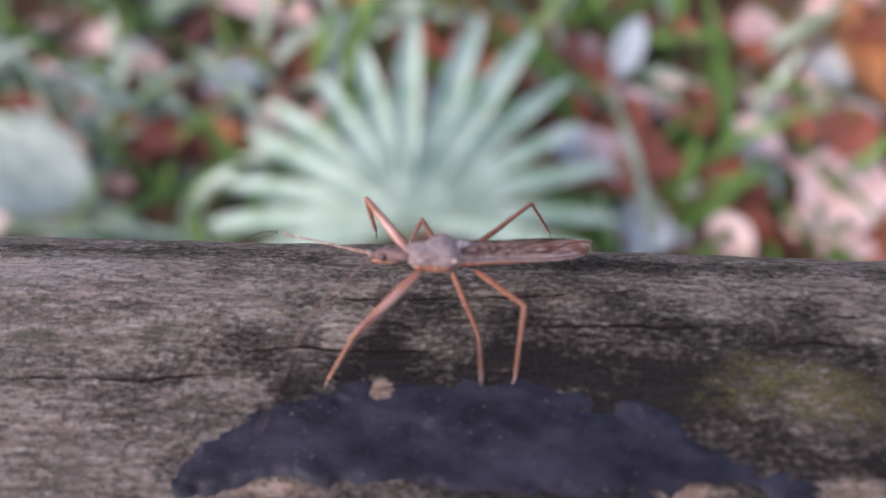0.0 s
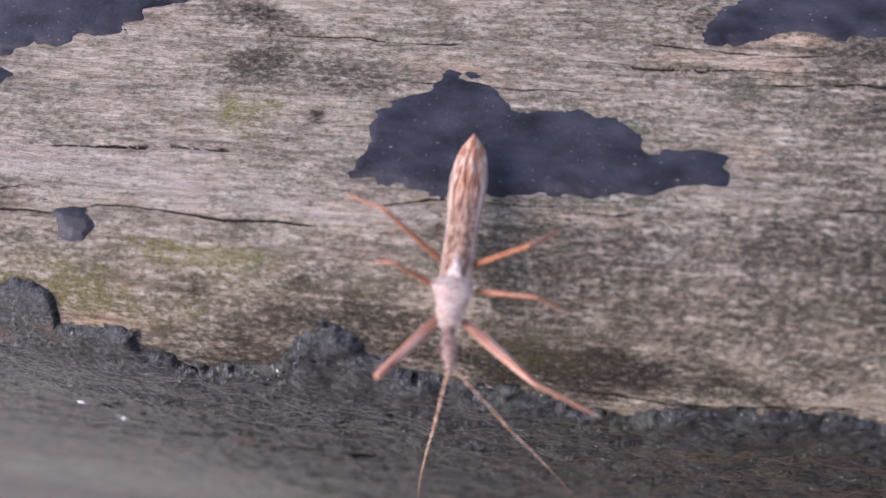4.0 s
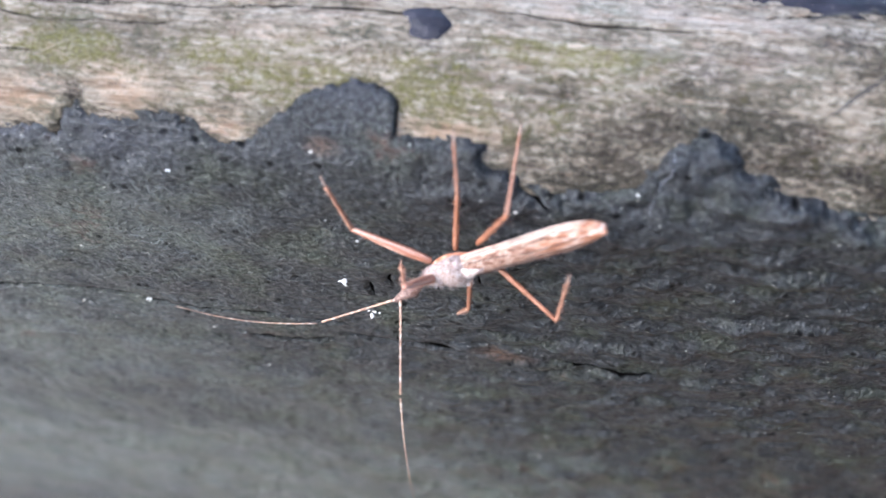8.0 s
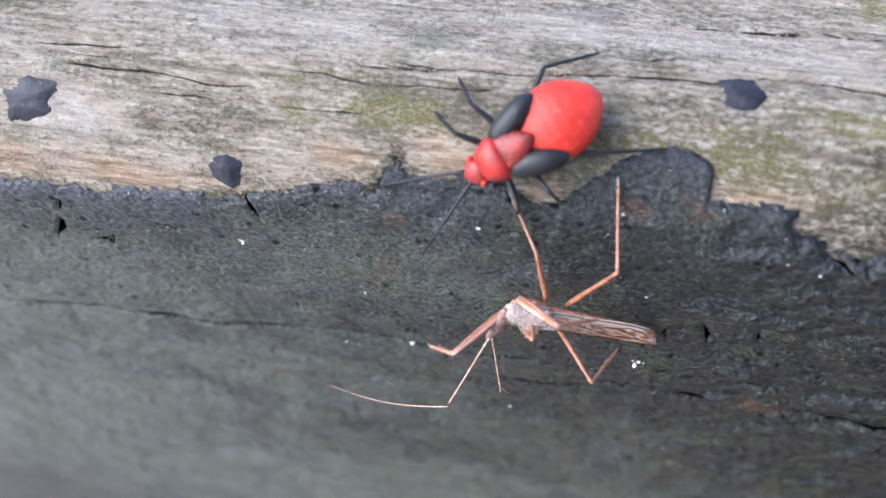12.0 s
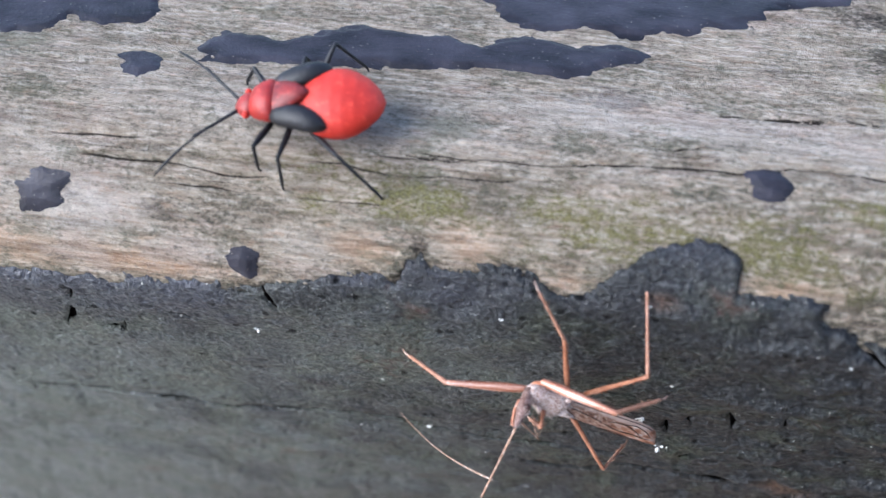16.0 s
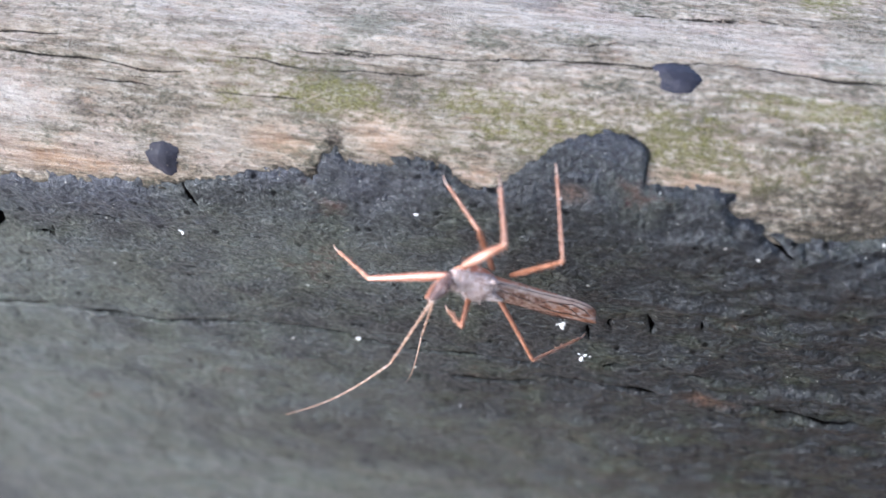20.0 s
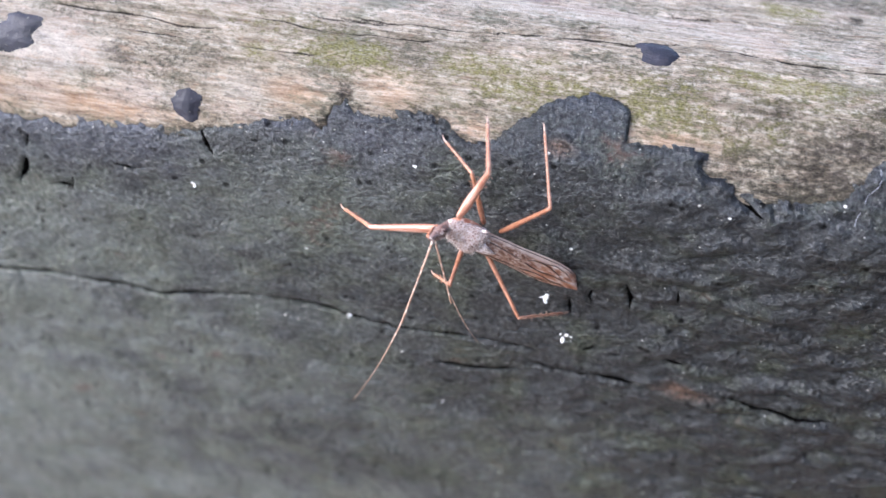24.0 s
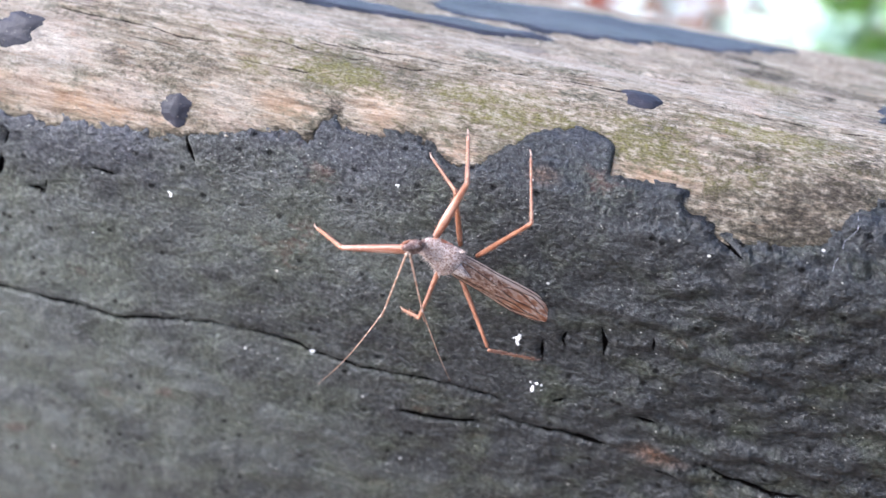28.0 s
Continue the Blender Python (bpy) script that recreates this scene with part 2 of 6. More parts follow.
def around(s):
    """The place (y, z) and the outward normal at s millimetres round the rail."""
    s = s / 1000
    cy, cz = FRONT + BEND, TOP - BEND
    by = BACK - BEND
    quarter = BEND * math.pi / 2
    if s < -(by - cy):
        a = min((-(by - cy) - s) / BEND, math.pi / 2)
        rest = max(-(by - cy) - s - quarter, 0)
        return (by + BEND * math.sin(a), cz + BEND * math.cos(a) - rest), (math.sin(a), math.cos(a))
    if s < 0:
        return (cy - s, TOP), (0, 1)
    if s < quarter:
        a = s / BEND
        return (cy - BEND * math.sin(a), cz + BEND * math.cos(a)), (-math.sin(a), math.cos(a))
    return (FRONT, cz - (s - quarter)), (-1, 0)


def lattice(x, y, seed):
    """Smooth value noise, 0 to 1, on numpy arrays."""
    xi, yi = np.floor(x).astype(int), np.floor(y).astype(int)
    fx, fy = x - xi, y - yi
    fx, fy = fx * fx * (3 - 2 * fx), fy * fy * (3 - 2 * fy)
    table = np.random.RandomState(seed).rand(256, 256)
    a, b = table[xi % 256, yi % 256], table[(xi + 1) % 256, yi % 256]
    c, d = table[xi % 256, (yi + 1) % 256], table[(xi + 1) % 256, (yi + 1) % 256]
    return (a * (1 - fx) + b * fx) * (1 - fy) + (c * (1 - fx) + d * fx) * fy


def fractal(x, y, seed, octaves=4):
    return sum(lattice(x * 2**k, y * 2**k, seed + k) * 0.5**k for k in range(octaves)) / sum(0.5**k for k in range(octaves))


def inside(outline, u, s):
    """Millimetres to a closed outline, more than 0 inside it."""
    pts = np.array(outline, float)
    best, odd = np.full(u.shape, 1e9), np.zeros(u.shape, bool)
    for (x0, y0), (x1, y1) in zip(pts, np.roll(pts, -1, 0)):
        dx, dy = x1 - x0, y1 - y0
        t = np.clip(((u - x0) * dx + (s - y0) * dy) / (dx * dx + dy * dy), 0, 1)
        best = np.minimum(best, np.hypot(u - x0 - t * dx, s - y0 - t * dy))
        if dy:
            odd ^= ((y0 > s) != (y1 > s)) & (u < (x1 - x0) * (s - y0) / dy + x0)
    return np.where(odd, best, -best)


def cracks_of(lines, u, s, seed, width, broken=0.0):
    """For each place the signed millimetres to the nearest crack, and that crack's half width there."""
    best, half = np.full(u.shape, 3.0), np.zeros(u.shape)
    for n, line in enumerate(lines):
        (u0, s0), (u1, s1) = line[0], line[-1]
        along, across = (u, s) if abs(u1 - u0) > abs(s1 - s0) else (s, u)
        k = 0 if along is u else 1
        pts = sorted(line, key=lambda p: p[k])
        path = np.interp(along, [p[k] for p in pts], [p[1 - k] for p in pts])
        away = across - path + 0.5 * (fractal(along * 0.3, 0 * along + n, seed, 5) - 0.5)
        inside_ends = np.clip(np.minimum(along - pts[0][k], pts[-1][k] - along) / 1.5 + 0.15, 0, 1)
        w = width * inside_ends * (0.4 + 1.4 * fractal(along * 0.4, 0 * along + 7 * n, seed + 3))
        w = w * np.clip(1 - broken + 3.2 * broken * (fractal(along * 0.22, 0 * along + 3 * n, seed + 8, 3) - 0.3), 0, 1)
        nearer = (np.abs(away) < np.abs(best)) & (inside_ends > 0)
        best, half = np.where(nearer, away, best), np.where(nearer, w, half)
    return best, half


# where the front's dark paint ends, along the bend
EDGE = [(-1000, 15), (-112, 15.6), (-104, 15.6), (-100, 15.2), (-93.5, 15.2), (-91, 14.4), (-87, 13.2), (-82.2, 12.4), (-81.8, 11.0), (-80.9, 10.7), (-80.2, 11.6), (-77.6, 11.3), (-76.4, 10.6), (-74, 11), (-72, 12.2), (-70, 12), (-68.6, 10.4),
        (-66.5, 8.8), (-64, 8), (-62, 7.8), (-61.2, 8.8), (-61.4, 11.0), (-58.5, 10.9), (-56.2, 11.2), (-55.4, 12.4), (-52.6, 13.6), (-48.4, 13.2), (-46.1, 12.4), (-45, 10.5), (-44.3, 9.8), (-42.6, 9.1), (-40.6, 10.2), (-38, 11.8), (-35, 12.8), (-31, 13), (-27, 13.6),
        (-23, 14.7), (-21.8, 13.9), (-16, 13.1), (-9, 12.5), (1000, 12.5)]
CRACKS = [[(-105.3, 6.6), (-98.6, 6.5), (-94.3, 6.8), (-90.8, 6.8)], [(-84.8, 4.3), (-78.8, 4.3)], [(-106.9, 5.3), (-99.7, 5.1)], [(-107.4, 9.9), (-103.5, 9.7)], [(-72.5, 3.5), (-66.6, 3.0), (-61.6, 2.9), (-58.5, 2.1), (-50.4, 2.4), (-43.6, 2.3)], [(-92.2, 11.2), (-92.3, 12.6)],
          [(-91.6, 13.7), (-90.9, 14.8)], [(-49, 6.9), (-44.7, 6.7)], [(-45.8, 1.0), (-41, 0.7), (-36.8, 0), (-28.3, -0.2)], [(-49.1, -12), (-44.9, -12.2), (-35.8, -12.4)], [(-57.6, -2.3), (-53.4, -2.9)], [(-25.4, -11.1), (-18.7, -11.2)], [(-17.6, -10.4), (-8.3, -10.8), (-1.5, -11.3)],
          [(-12.1, -1.4), (-8.4, -1.6)], [(-28.3, 0.2), (-23.2, -0.2)], [(-32.2, -19.8), (-23.3, -20.3), (-17.2, -20.8)], [(-18.8, -22.2), (-14.3, -22.6), (-4.8, -22.8)], [(-11.9, -26.1), (-5.1, -26.6), (2.9, -27.5), (8.3, -27.9)], [(0.3, -24.7), (11.6, -25.2), (15.2, -25.6)], [(12.7, -24), (21.4, -24.5)], [(18.3, -26.2), (21.8, -26.3)],
          [(-37, 13.0), (-30, 12.2), (-20, 12.6), (-9, 11.6)], [(-64, -2.0), (-50, -2.6)]]


def paint_depth(u, s):
    line = np.interp(u, [p[0] for p in EDGE], [p[1] for p in EDGE])
    return s - line + 1.3 * (fractal(u * 0.7, s * 0.9, 5) - 0.5) + 1.3 * (fractal(u * 1.9, s * 2.4, 6, 3) - 0.5)


def sheet(us, ss, height, keep=None):
    """A mesh over the rail's skin at u and s, raised by height millimetres."""
    U, S = np.meshgrid(us, ss, indexing="ij")
    spots = [around(s) for s in ss]
    py, pz = np.array([p[0][0] for p in spots]), np.array([p[0][1] for p in spots])
    ny, nz = np.array([p[1][0] for p in spots]), np.array([p[1][1] for p in spots])
    h = height / 1000
    co = np.stack([U / 1000, py[None] + h * ny[None], pz[None] + h * nz[None]], -1).reshape(-1, 3)
    n, m = U.shape
    i = np.arange(n * m).reshape(n, m)
    quads = np.stack([i[:-1, :-1], i[:-1, 1:], i[1:, 1:], i[1:, :-1]], -1).reshape(-1, 4)
    if keep is not None:
        k = keep.ravel()
        quads = quads[k[quads].any(1)]
    used, back = np.unique(quads, return_inverse=True)
    me = bpy.data.meshes.new("skin")
    me.from_pydata(co[used].tolist(), [], back.reshape(-1, 4).tolist())
    me.polygons.foreach_set("use_smooth", [True] * len(me.polygons))
    uv = me.uv_layers.new(name="UVMap")
    loops = np.empty(len(me.loops), int)
    me.loops.foreach_get("vertex_index", loops)
    flat = np.stack([U.ravel()[used], S.ravel()[used]], -1)
    uv.data.foreach_set("uv", flat[loops].ravel())
    return me, used


def part(name, me, material, parent=None, label=""):
    if isinstance(me, bmesh.types.BMesh):
        bm, me = me, bpy.data.meshes.new(name)
        bm.to_mesh(me)
        bm.free()
    me.materials.clear()
    me.materials.append(material)
    ob = new(name, me)
    ob.parent = parent
    if label:
        ob["label"] = label
    return ob


def spread(low, high, step):
    return np.linspace(low, high, int(round((high - low) / step)) + 1)


def rail_wave(u, s):
    """The slow unevenness of the planed wood."""
    return 0.5 * (fractal(u * 0.04, s * 0.12, 21, 2) - 0.5)


# stains, shade painted in towards the right, scars and growths on the wood: u, s, half length, half breadth, strength
STAINS_SHADE = [(-48, 11.8, 10, 3.6, 0.62), (-45, 8.5, 12, 5.5, 0.6), (-56, 8.5, 24, 5, 0.42), (-81.2, 10.2, 1.2, 1.5, 0.75), (8, -18, 36, 14, 0.78), (2, -21.5, 22, 4.5, 1.0), (-47, 11.5, 8, 4, 0.65), (-38, 12, 10, 3, 0.6), (-6, 3, 20, 9, 0.6), (10, -24, 28, 4, 0.75), (1, -20, 15, 4.2, 1.0), (21, -17.2, 9, 1.6, 0.9), (28, -11, 18, 6, 0.7), (-14, -8, 18, 5, 0.3), (-12, 3, 26, 6, 0.45), (6, -30.6, 34, 2.2, 0.7), (-28, -30.9, 16, 1.4, 0.6), (-20, 6, 24, 5, 0.5), (-27, 10.5, 18, 3, 0.8), (-41, 9, 13, 5, 0.65), (-54, 8, 5, 2.5, 0.25), (14, -9, 22, 7, 0.95), (12, -17, 14, 3, 0.75), (22, -13, 10, 5, 0.9), (-4, 0, 15, 9, 0.5), (-28, 4, 16, 5, 0.5), (-50.5, 11.9, 5.5, 2.2, 0.5), (-44.6, 6.2, 2.8, 1.2, 0.7), (-51, -13.6, 3.2, 1.8, 0.7),
          (-50, -9.8, 3.4, 2.2, 0.6), (-45.2, -5.8, 1.0, 0.8, 0.8), (-43.6, -9, 5, 1.8, 0.5), (-24, -17.5, 7, 2.4, 0.5), (-30, -6, 14, 2.2, 0.3), (-22, -20.4, 6, 1.4, 0.6), (-8, -8, 14, 3, 0.35), (-94, 9.2, 6, 1.8, 0.25), (-50, -18.5, 5, 1.4, 0.4), (-66, -5, 12, 2, 0.2), (-44, -29, 40, 3, 0.3), (-32, 3.8, 4, 1.6, 0.5)]
SCARS = [(-84.4, 10.8, 2.3, 1.2, 1.0), (-78, 9.4, 2.2, 1.4, 0.8), (-72, 11.3, 2.4, 0.9, 0.8), (-58.3, 10.1, 3.0, 0.9, 0.9), (-100, 13.7, 7.5, 1.1, 1.0), (-110, 13.5, 7, 1.6, 0.8), (-14.2, -14.1, 3.2, 0.6, 1.0), (-16, -12.0, 3.0, 1.1, 0.9), (-20.6, -12.2, 3.2, 0.7, 0.7), (-23.2, -4.8, 2.2, 0.7, 0.6), (-17, -5, 1.8, 1.1, 0.7), (-26, 0.4, 4, 0.6, 0.4),
         (-35.8, -10, 3.6, 0.9, 0.6), (9.6, -15, 2.2, 0.8, 0.9), (18.6, -15.4, 2.6, 0.9, 0.9), (-8.4, -20.2, 1.5, 0.9, 0.9), (-10.9, -19.4, 0.7, 0.4, 0.9), (-5.7, -17.9, 0.8, 0.6, 0.9), (-63, -13.6, 6, 1.2, 0.6), (-42, 1.0, 2.6, 0.4, 0.5)]
MOSS = [(-64, 8.2, 14, 3, 0.8), (-50, 6.4, 10, 2, 0.4), (-88, 6, 8, 2, 0.5), (-82, 7.5, 8, 1.6, 1.0), (-71, 6.8, 8, 1.8, 0.8), (-60, 6.4, 7, 1.6, 0.65), (-51.5, 4.9, 7, 1.1, 0.9), (-67.5, 5.6, 2.6, 1.2, 0.6), (-49.6, -5.5, 3.6, 1.6, 0.9), (16, -21.2, 6, 2.6, 0.8), (-30, 9, 8, 3, 0.4), (-58, 7.6, 4, 1.2, 0.4), (-52, 5.6, 4, 1.2, 0.5)]
PALES = [(-104, 9.6, 5, 2.6, 1.0), (-96, 12.2, 4, 1.0, 0.8), (-114, 9, 8, 4, 0.8), (-66, -0.5, 16, 2.0, 0.7), (-88, 2.0, 16, 2.4, 0.6), (-56, -23, 12, 2.4, 0.6), (-45, 1.2, 10, 0.8, 0.8), (-34, -28.2, 9, 1.8, 0.8), (-58, 0.2, 8, 1.0, 0.7), (-89, 11, 2.5, 1.4, 0.5)]


def patches(table, u, s, seed):
    """Soft-edged, ragged patches."""
    ragged = 1.3 * (fractal(u * 0.35, s * 0.6, seed, 5) - 0.5)
    total = np.zeros(u.shape)
    for cu, cs, ru, rs, strength in table:
        d = np.sqrt(((u - cu) / ru) ** 2 + ((s - cs) / rs) ** 2)
        total = np.maximum(total, strength * np.clip((1.35 - d + ragged) / 1.1, 0, 1))
    return total


COAT_CRACKS = [[(-124, 32.4), (-110.6, 31.5), (-106.7, 31.0), (-97.2, 31.1), (-89.8, 29.7), (-83.5, 29.3), (-76.6, 30.2), (-69.2, 29.8), (-64.8, 29.9)], [(-65.4, 31.5), (-61.8, 31.6), (-55.6, 31.4)], [(-73, 33.5), (-66, 32.4)], [(-50.4, 30.9), (-49.2, 31.3), (-47.3, 31.8), (-44.4, 31.9), (-40.0, 31.6)]]
GOUGES = [[(-62.9, 23.9), (-62.6, 25.7)], [(-61.4, 22.7), (-61.6, 23.5), (-61.3, 24.0)], [(-59.0, 21.8), (-58.4, 22.8), (-58.3, 23.9)], [(-55.4, 21.4), (-55.1, 22.6)], [(-55.1, 28.6), (-53.4, 28.4)], [(-61.1, 29.0), (-60.3, 28.5)],
          [(-105.9, 16.9), (-106.1, 17.9)], [(-106.5, 18.8), (-106.8, 20.2), (-107.8, 21.6)], [(-98.9, 18.5), (-96.9, 18.6)], [(-104.5, 21.3), (-103.0, 21.3)], [(-102.9, 21.3), (-102.7, 20.3)], [(-91.6, 14.4), (-90.6, 16.0)], [(-53.2, 13.0), (-51.2, 14.2)], [(-52.4, 32.6), (-50.6, 32.9)]]


# grey-green algae on the front's paint, and the pale haze painted at its lower left
ALGAE_HAZE = [(-90, 62, 70, 16, 0.9), (-120, 50, 40, 20, 1.0), (-60, 56, 30, 12, 0.6), (-118, 34, 30, 18, 1.0), (-104, 26, 22, 9, 0.75), (-92, 38, 22, 10, 0.7), (-86, 20, 20, 7, 0.6), (-70, 44, 26, 9, 0.45), (-80, 31, 14, 5, 0.4)]


def build_rail():
    rail = tagged(new("wooden_rail"), "weathered grey timber rail with peeling dark paint", "rail", kind="structure")
    us = np.concatenate([[-900, -500, -300, -200, -160], spread(-135, 48, 0.25), [70, 100, 200, 400, 700]])
    ss = np.concatenate([[-230, -180, -126, -100, -75, -56], spread(-46, 17, 0.25), spread(17.5, 60, 1.0), [70, 84, 100, 120, 143, 180, 230]])
    U, S = np.meshgrid(us, ss, indexing="ij")
    fibre = fractal(U * 0.12, S * 1.5, 11) - 0.5
    lumps = fractal(U * 0.45, S * 0.9, 15) - 0.5
    checks = []
    for k in range(16):
        cu, cs, half = -120 + 160 * ((k * 0.618) % 1), -34 + 44 * ((k * 0.382 + 0.13) % 1), 3 + 9 * ((k * 0.754) % 1)
        checks.append([(cu - half, cs), (cu, cs + 0.2), (cu + half, cs - 0.25)])
    gap, gap_half = cracks_of(CRACKS, U, S, 31, 0.062, 0.6)
    fine_gap, fine_half = cracks_of(checks, U, S, 33, 0.035, 0.8)
    thin = np.abs(fine_gap) - fine_half < np.abs(gap) - gap_half
    gap, gap_half = np.where(thin, fine_gap, gap), np.where(thin, fine_half, gap_half)
    crack = np.clip(1.2 - np.abs(gap) / (gap_half + 0.12), 0, 1) * np.clip(gap_half / 0.05, 0, 1)
    h = 0.3 * fibre + 0.22 * lumps + rail_wave(U, S) - 0.3 * crack - 1.6 * np.clip(paint_depth(U, S) / 0.6, 0, 1)
    me, used = sheet(us, ss, h)
    stain_shade, bare = patches(STAINS_SHADE, U, S, 61), patches(SCARS, U, S, 41)
    # paint soaked into the fibres beside the coat
    soaked = np.clip(1 + paint_depth(U, S) / 1.6, 0, 1) * np.clip(2.4 * (fractal(U * 0.25, S * 0.5, 63) - 0.32), 0, 0.75)
    stain_shade = np.maximum(stain_shade, soaked)
    for key, values in (("bare", bare), ("moss", patches(MOSS, U, S, 51)), ("stain_shade", stain_shade * (1 - 0.7 * bare)), ("pale", patches(PALES, U, S, 81)), ("gap", gap), ("gap_half", gap_half)):
        a = me.attributes.new(key, "FLOAT", "POINT")
        a.data.foreach_set("value", values.ravel()[used].astype(np.float32))
    part("timber", me, WOOD, rail)
    us, ss = np.concatenate([[-900, -400, -200, -160], spread(-130, 48, 0.25), [70, 120, 300, 700]]), np.concatenate([spread(6, 44, 0.25), spread(44.6, 85, 0.6), [ 110, 143, 180, 230]])
    U, S = np.meshgrid(us, ss, indexing="ij")
    d = paint_depth(U, S)
    lumps = fractal(U * 0.22, S * 0.4, 71, 5) - 0.5
    folds = np.abs(fractal(U * 0.16, S * 0.5, 75, 3) - 0.5) * np.clip((U + 66) / 20, 0, 1)
    wrinkles = np.abs(fractal(U * 0.3 + 0.25 * S, S * 0.55, 77, 4) - 0.5) * np.clip((U + 68) / 14, 0, 1)
    gap, gap_half = cracks_of(COAT_CRACKS, U, S, 35, 0.11, 0.5)
    deep_gap, deep_half = cracks_of(GOUGES, U, S, 37, 0.2)
    wider = np.abs(deep_gap) - deep_half < np.abs(gap) - gap_half
    gap, gap_half = np.where(wider, deep_gap, gap), np.where(wider, deep_half, gap_half)
    crack = np.clip(1.2 - np.abs(gap) / (gap_half + 0.12), 0, 1) * np.clip(gap_half / 0.05, 0, 1)
    hole = patches([(-53.2, 31.3, 2.0, 0.8, 1.0), (-65.6, 11.7, 1.3, 0.6, 0.8)], U, S, 95)
    h = 0.18 * np.clip(d / 0.25, -3, 1) + 0.6 * lumps + 0.3 * (fractal(U * 1.1, S * 0.95, 73, 3) - 0.5) + 1.5 * folds + 1.3 * wrinkles + rail_wave(U, S) + 0.12 - 0.35 * crack - 0.3 * hole
    me, used = sheet(us, ss, h, d > -0.6)
    # mask of the painted sheen: near the edge, strongest at the left
    edge_sheen = np.clip(1 - d / 5.0, 0, 1) * np.clip(3 * (fractal(U * 0.1, S * 0.2, 97) - 0.3), 0, 1) * np.clip((-58 - U) / 12, 0.12, 1)
    algae_haze = patches(ALGAE_HAZE, U, S, 99)
    for key, values in (("gap", gap), ("gap_half", gap_half), ("bare", hole), ("edge_sheen", edge_sheen), ("algae_haze", algae_haze)):
        a = me.attributes.new(key, "FLOAT", "POINT")
        a.data.foreach_set("value", values.ravel()[used].astype(np.float32))
    part("paint_coat", me, PAINT, rail, "rough blackened paint on the rail's front face")
    return rail


RAIL = build_rail()

# ---- ground: leaf mould behind the rail, unseen pale bounce path added before it ----
def ground_material():
    m = Nodes("forest_floor", 0.95, 0.2)
    a = m.noise(m.obj(9, 9, 9), 1, 6, 0.65)
    broad = m.noise(m.obj(0.8, 0.8, 0.8), 1, 4, 0.6)
    col = m.ramp(a, (0.35, lin(70, 50, 40)), (0.5, lin(128, 92, 76)), (0.66, lin(176, 146, 126)))
    col = m.mix(m.math("MULTIPLY", m.step(broad, 0.4, 0.65), 0.6), col, m.ramp(a, (0.35, lin(52, 48, 32)), (0.66, lin(110, 104, 70))))
    y = m.node("SeparateXYZ", Vector=m.obj()).outputs[1]
    away = m.math("ABSOLUTE", m.math("ADD", m.math("ADD", y, 1.05), m.math("MULTIPLY", m.math("SUBTRACT", broad, 0.5), 0.8)))
    bounce_gravel = m.ramp(m.noise(m.obj(70, 70, 70), 1, 5, 0.7), (0.35, lin(150, 143, 132)), (0.65, lin(216, 209, 198)))
    x = m.node("SeparateXYZ", Vector=m.obj()).outputs[0]
    right_cut = m.math("ADD", m.math("ADD", x, m.math("MULTIPLY", y, 0.12)), m.math("MULTIPLY", m.math("SUBTRACT", broad, 0.5), 0.4))
    # the added path stops at the right, so only the left reflects bright
    path = m.math("MULTIPLY", m.step(m.math("ADD", away, m.math("MULTIPLY", a, 0.3)), 1.12, 1.0), m.step(right_cut, 0.06, -0.1))
    return m.done(m.mix(path, col, bounce_gravel), m.bump(a, 0.02, 0.6))


bm = bmesh.new()
bmesh.ops.create_grid(bm, x_segments=2, y_segments=2, size=60)
ground = tagged(part("ground", bm, ground_material()), "forest floor of brown leaf mould with an unseen pale bounce path added", "ground", kind="structure")


# ---- paint left on the top of the rail ----
def peeled(name, outline, rail, seed, rough=0.9, label="", lift=0.16, holes=()):
    """A flake of paint inside an outline of (u, s), with ragged, slightly lifted edges."""
    pts = np.array(outline, float)
    step = 0.1 if np.ptp(pts[:, 0]) < 8 else 0.16
    us, ss = spread(pts[:, 0].min() - 1.2, pts[:, 0].max() + 1.2, step), spread(pts[:, 1].min() - 1.2, pts[:, 1].max() + 1.2, step)
    U, S = np.meshgrid(us, ss, indexing="ij")
    d = inside(outline, U, S) + rough * 1.7 * (fractal(U * 0.6, S * 1.0, seed, 6) - 0.5)
    if len(outline) < 8:
        d = d - 0.3
    for cu, cs, ru, rs in holes:
        d = np.minimum(d, (np.hypot((U - cu) / ru, (S - cs) / rs) - 1) * rs + 0.8 * (fractal(U * 1.5, S * 1.5, seed + 3) - 0.5))
    h = lift * np.clip(d / 0.2, -4, 1) + 0.012 * np.exp(-((d - 0.3) / 0.35) ** 2) + 0.06 * (fractal(U * 0.3, S * 0.5, seed + 9) - 0.5) + rail_wave(U, S) + 0.1
    me, _ = sheet(us, ss, h, d > -0.6)
    return part(name, me, FILM, rail, label)


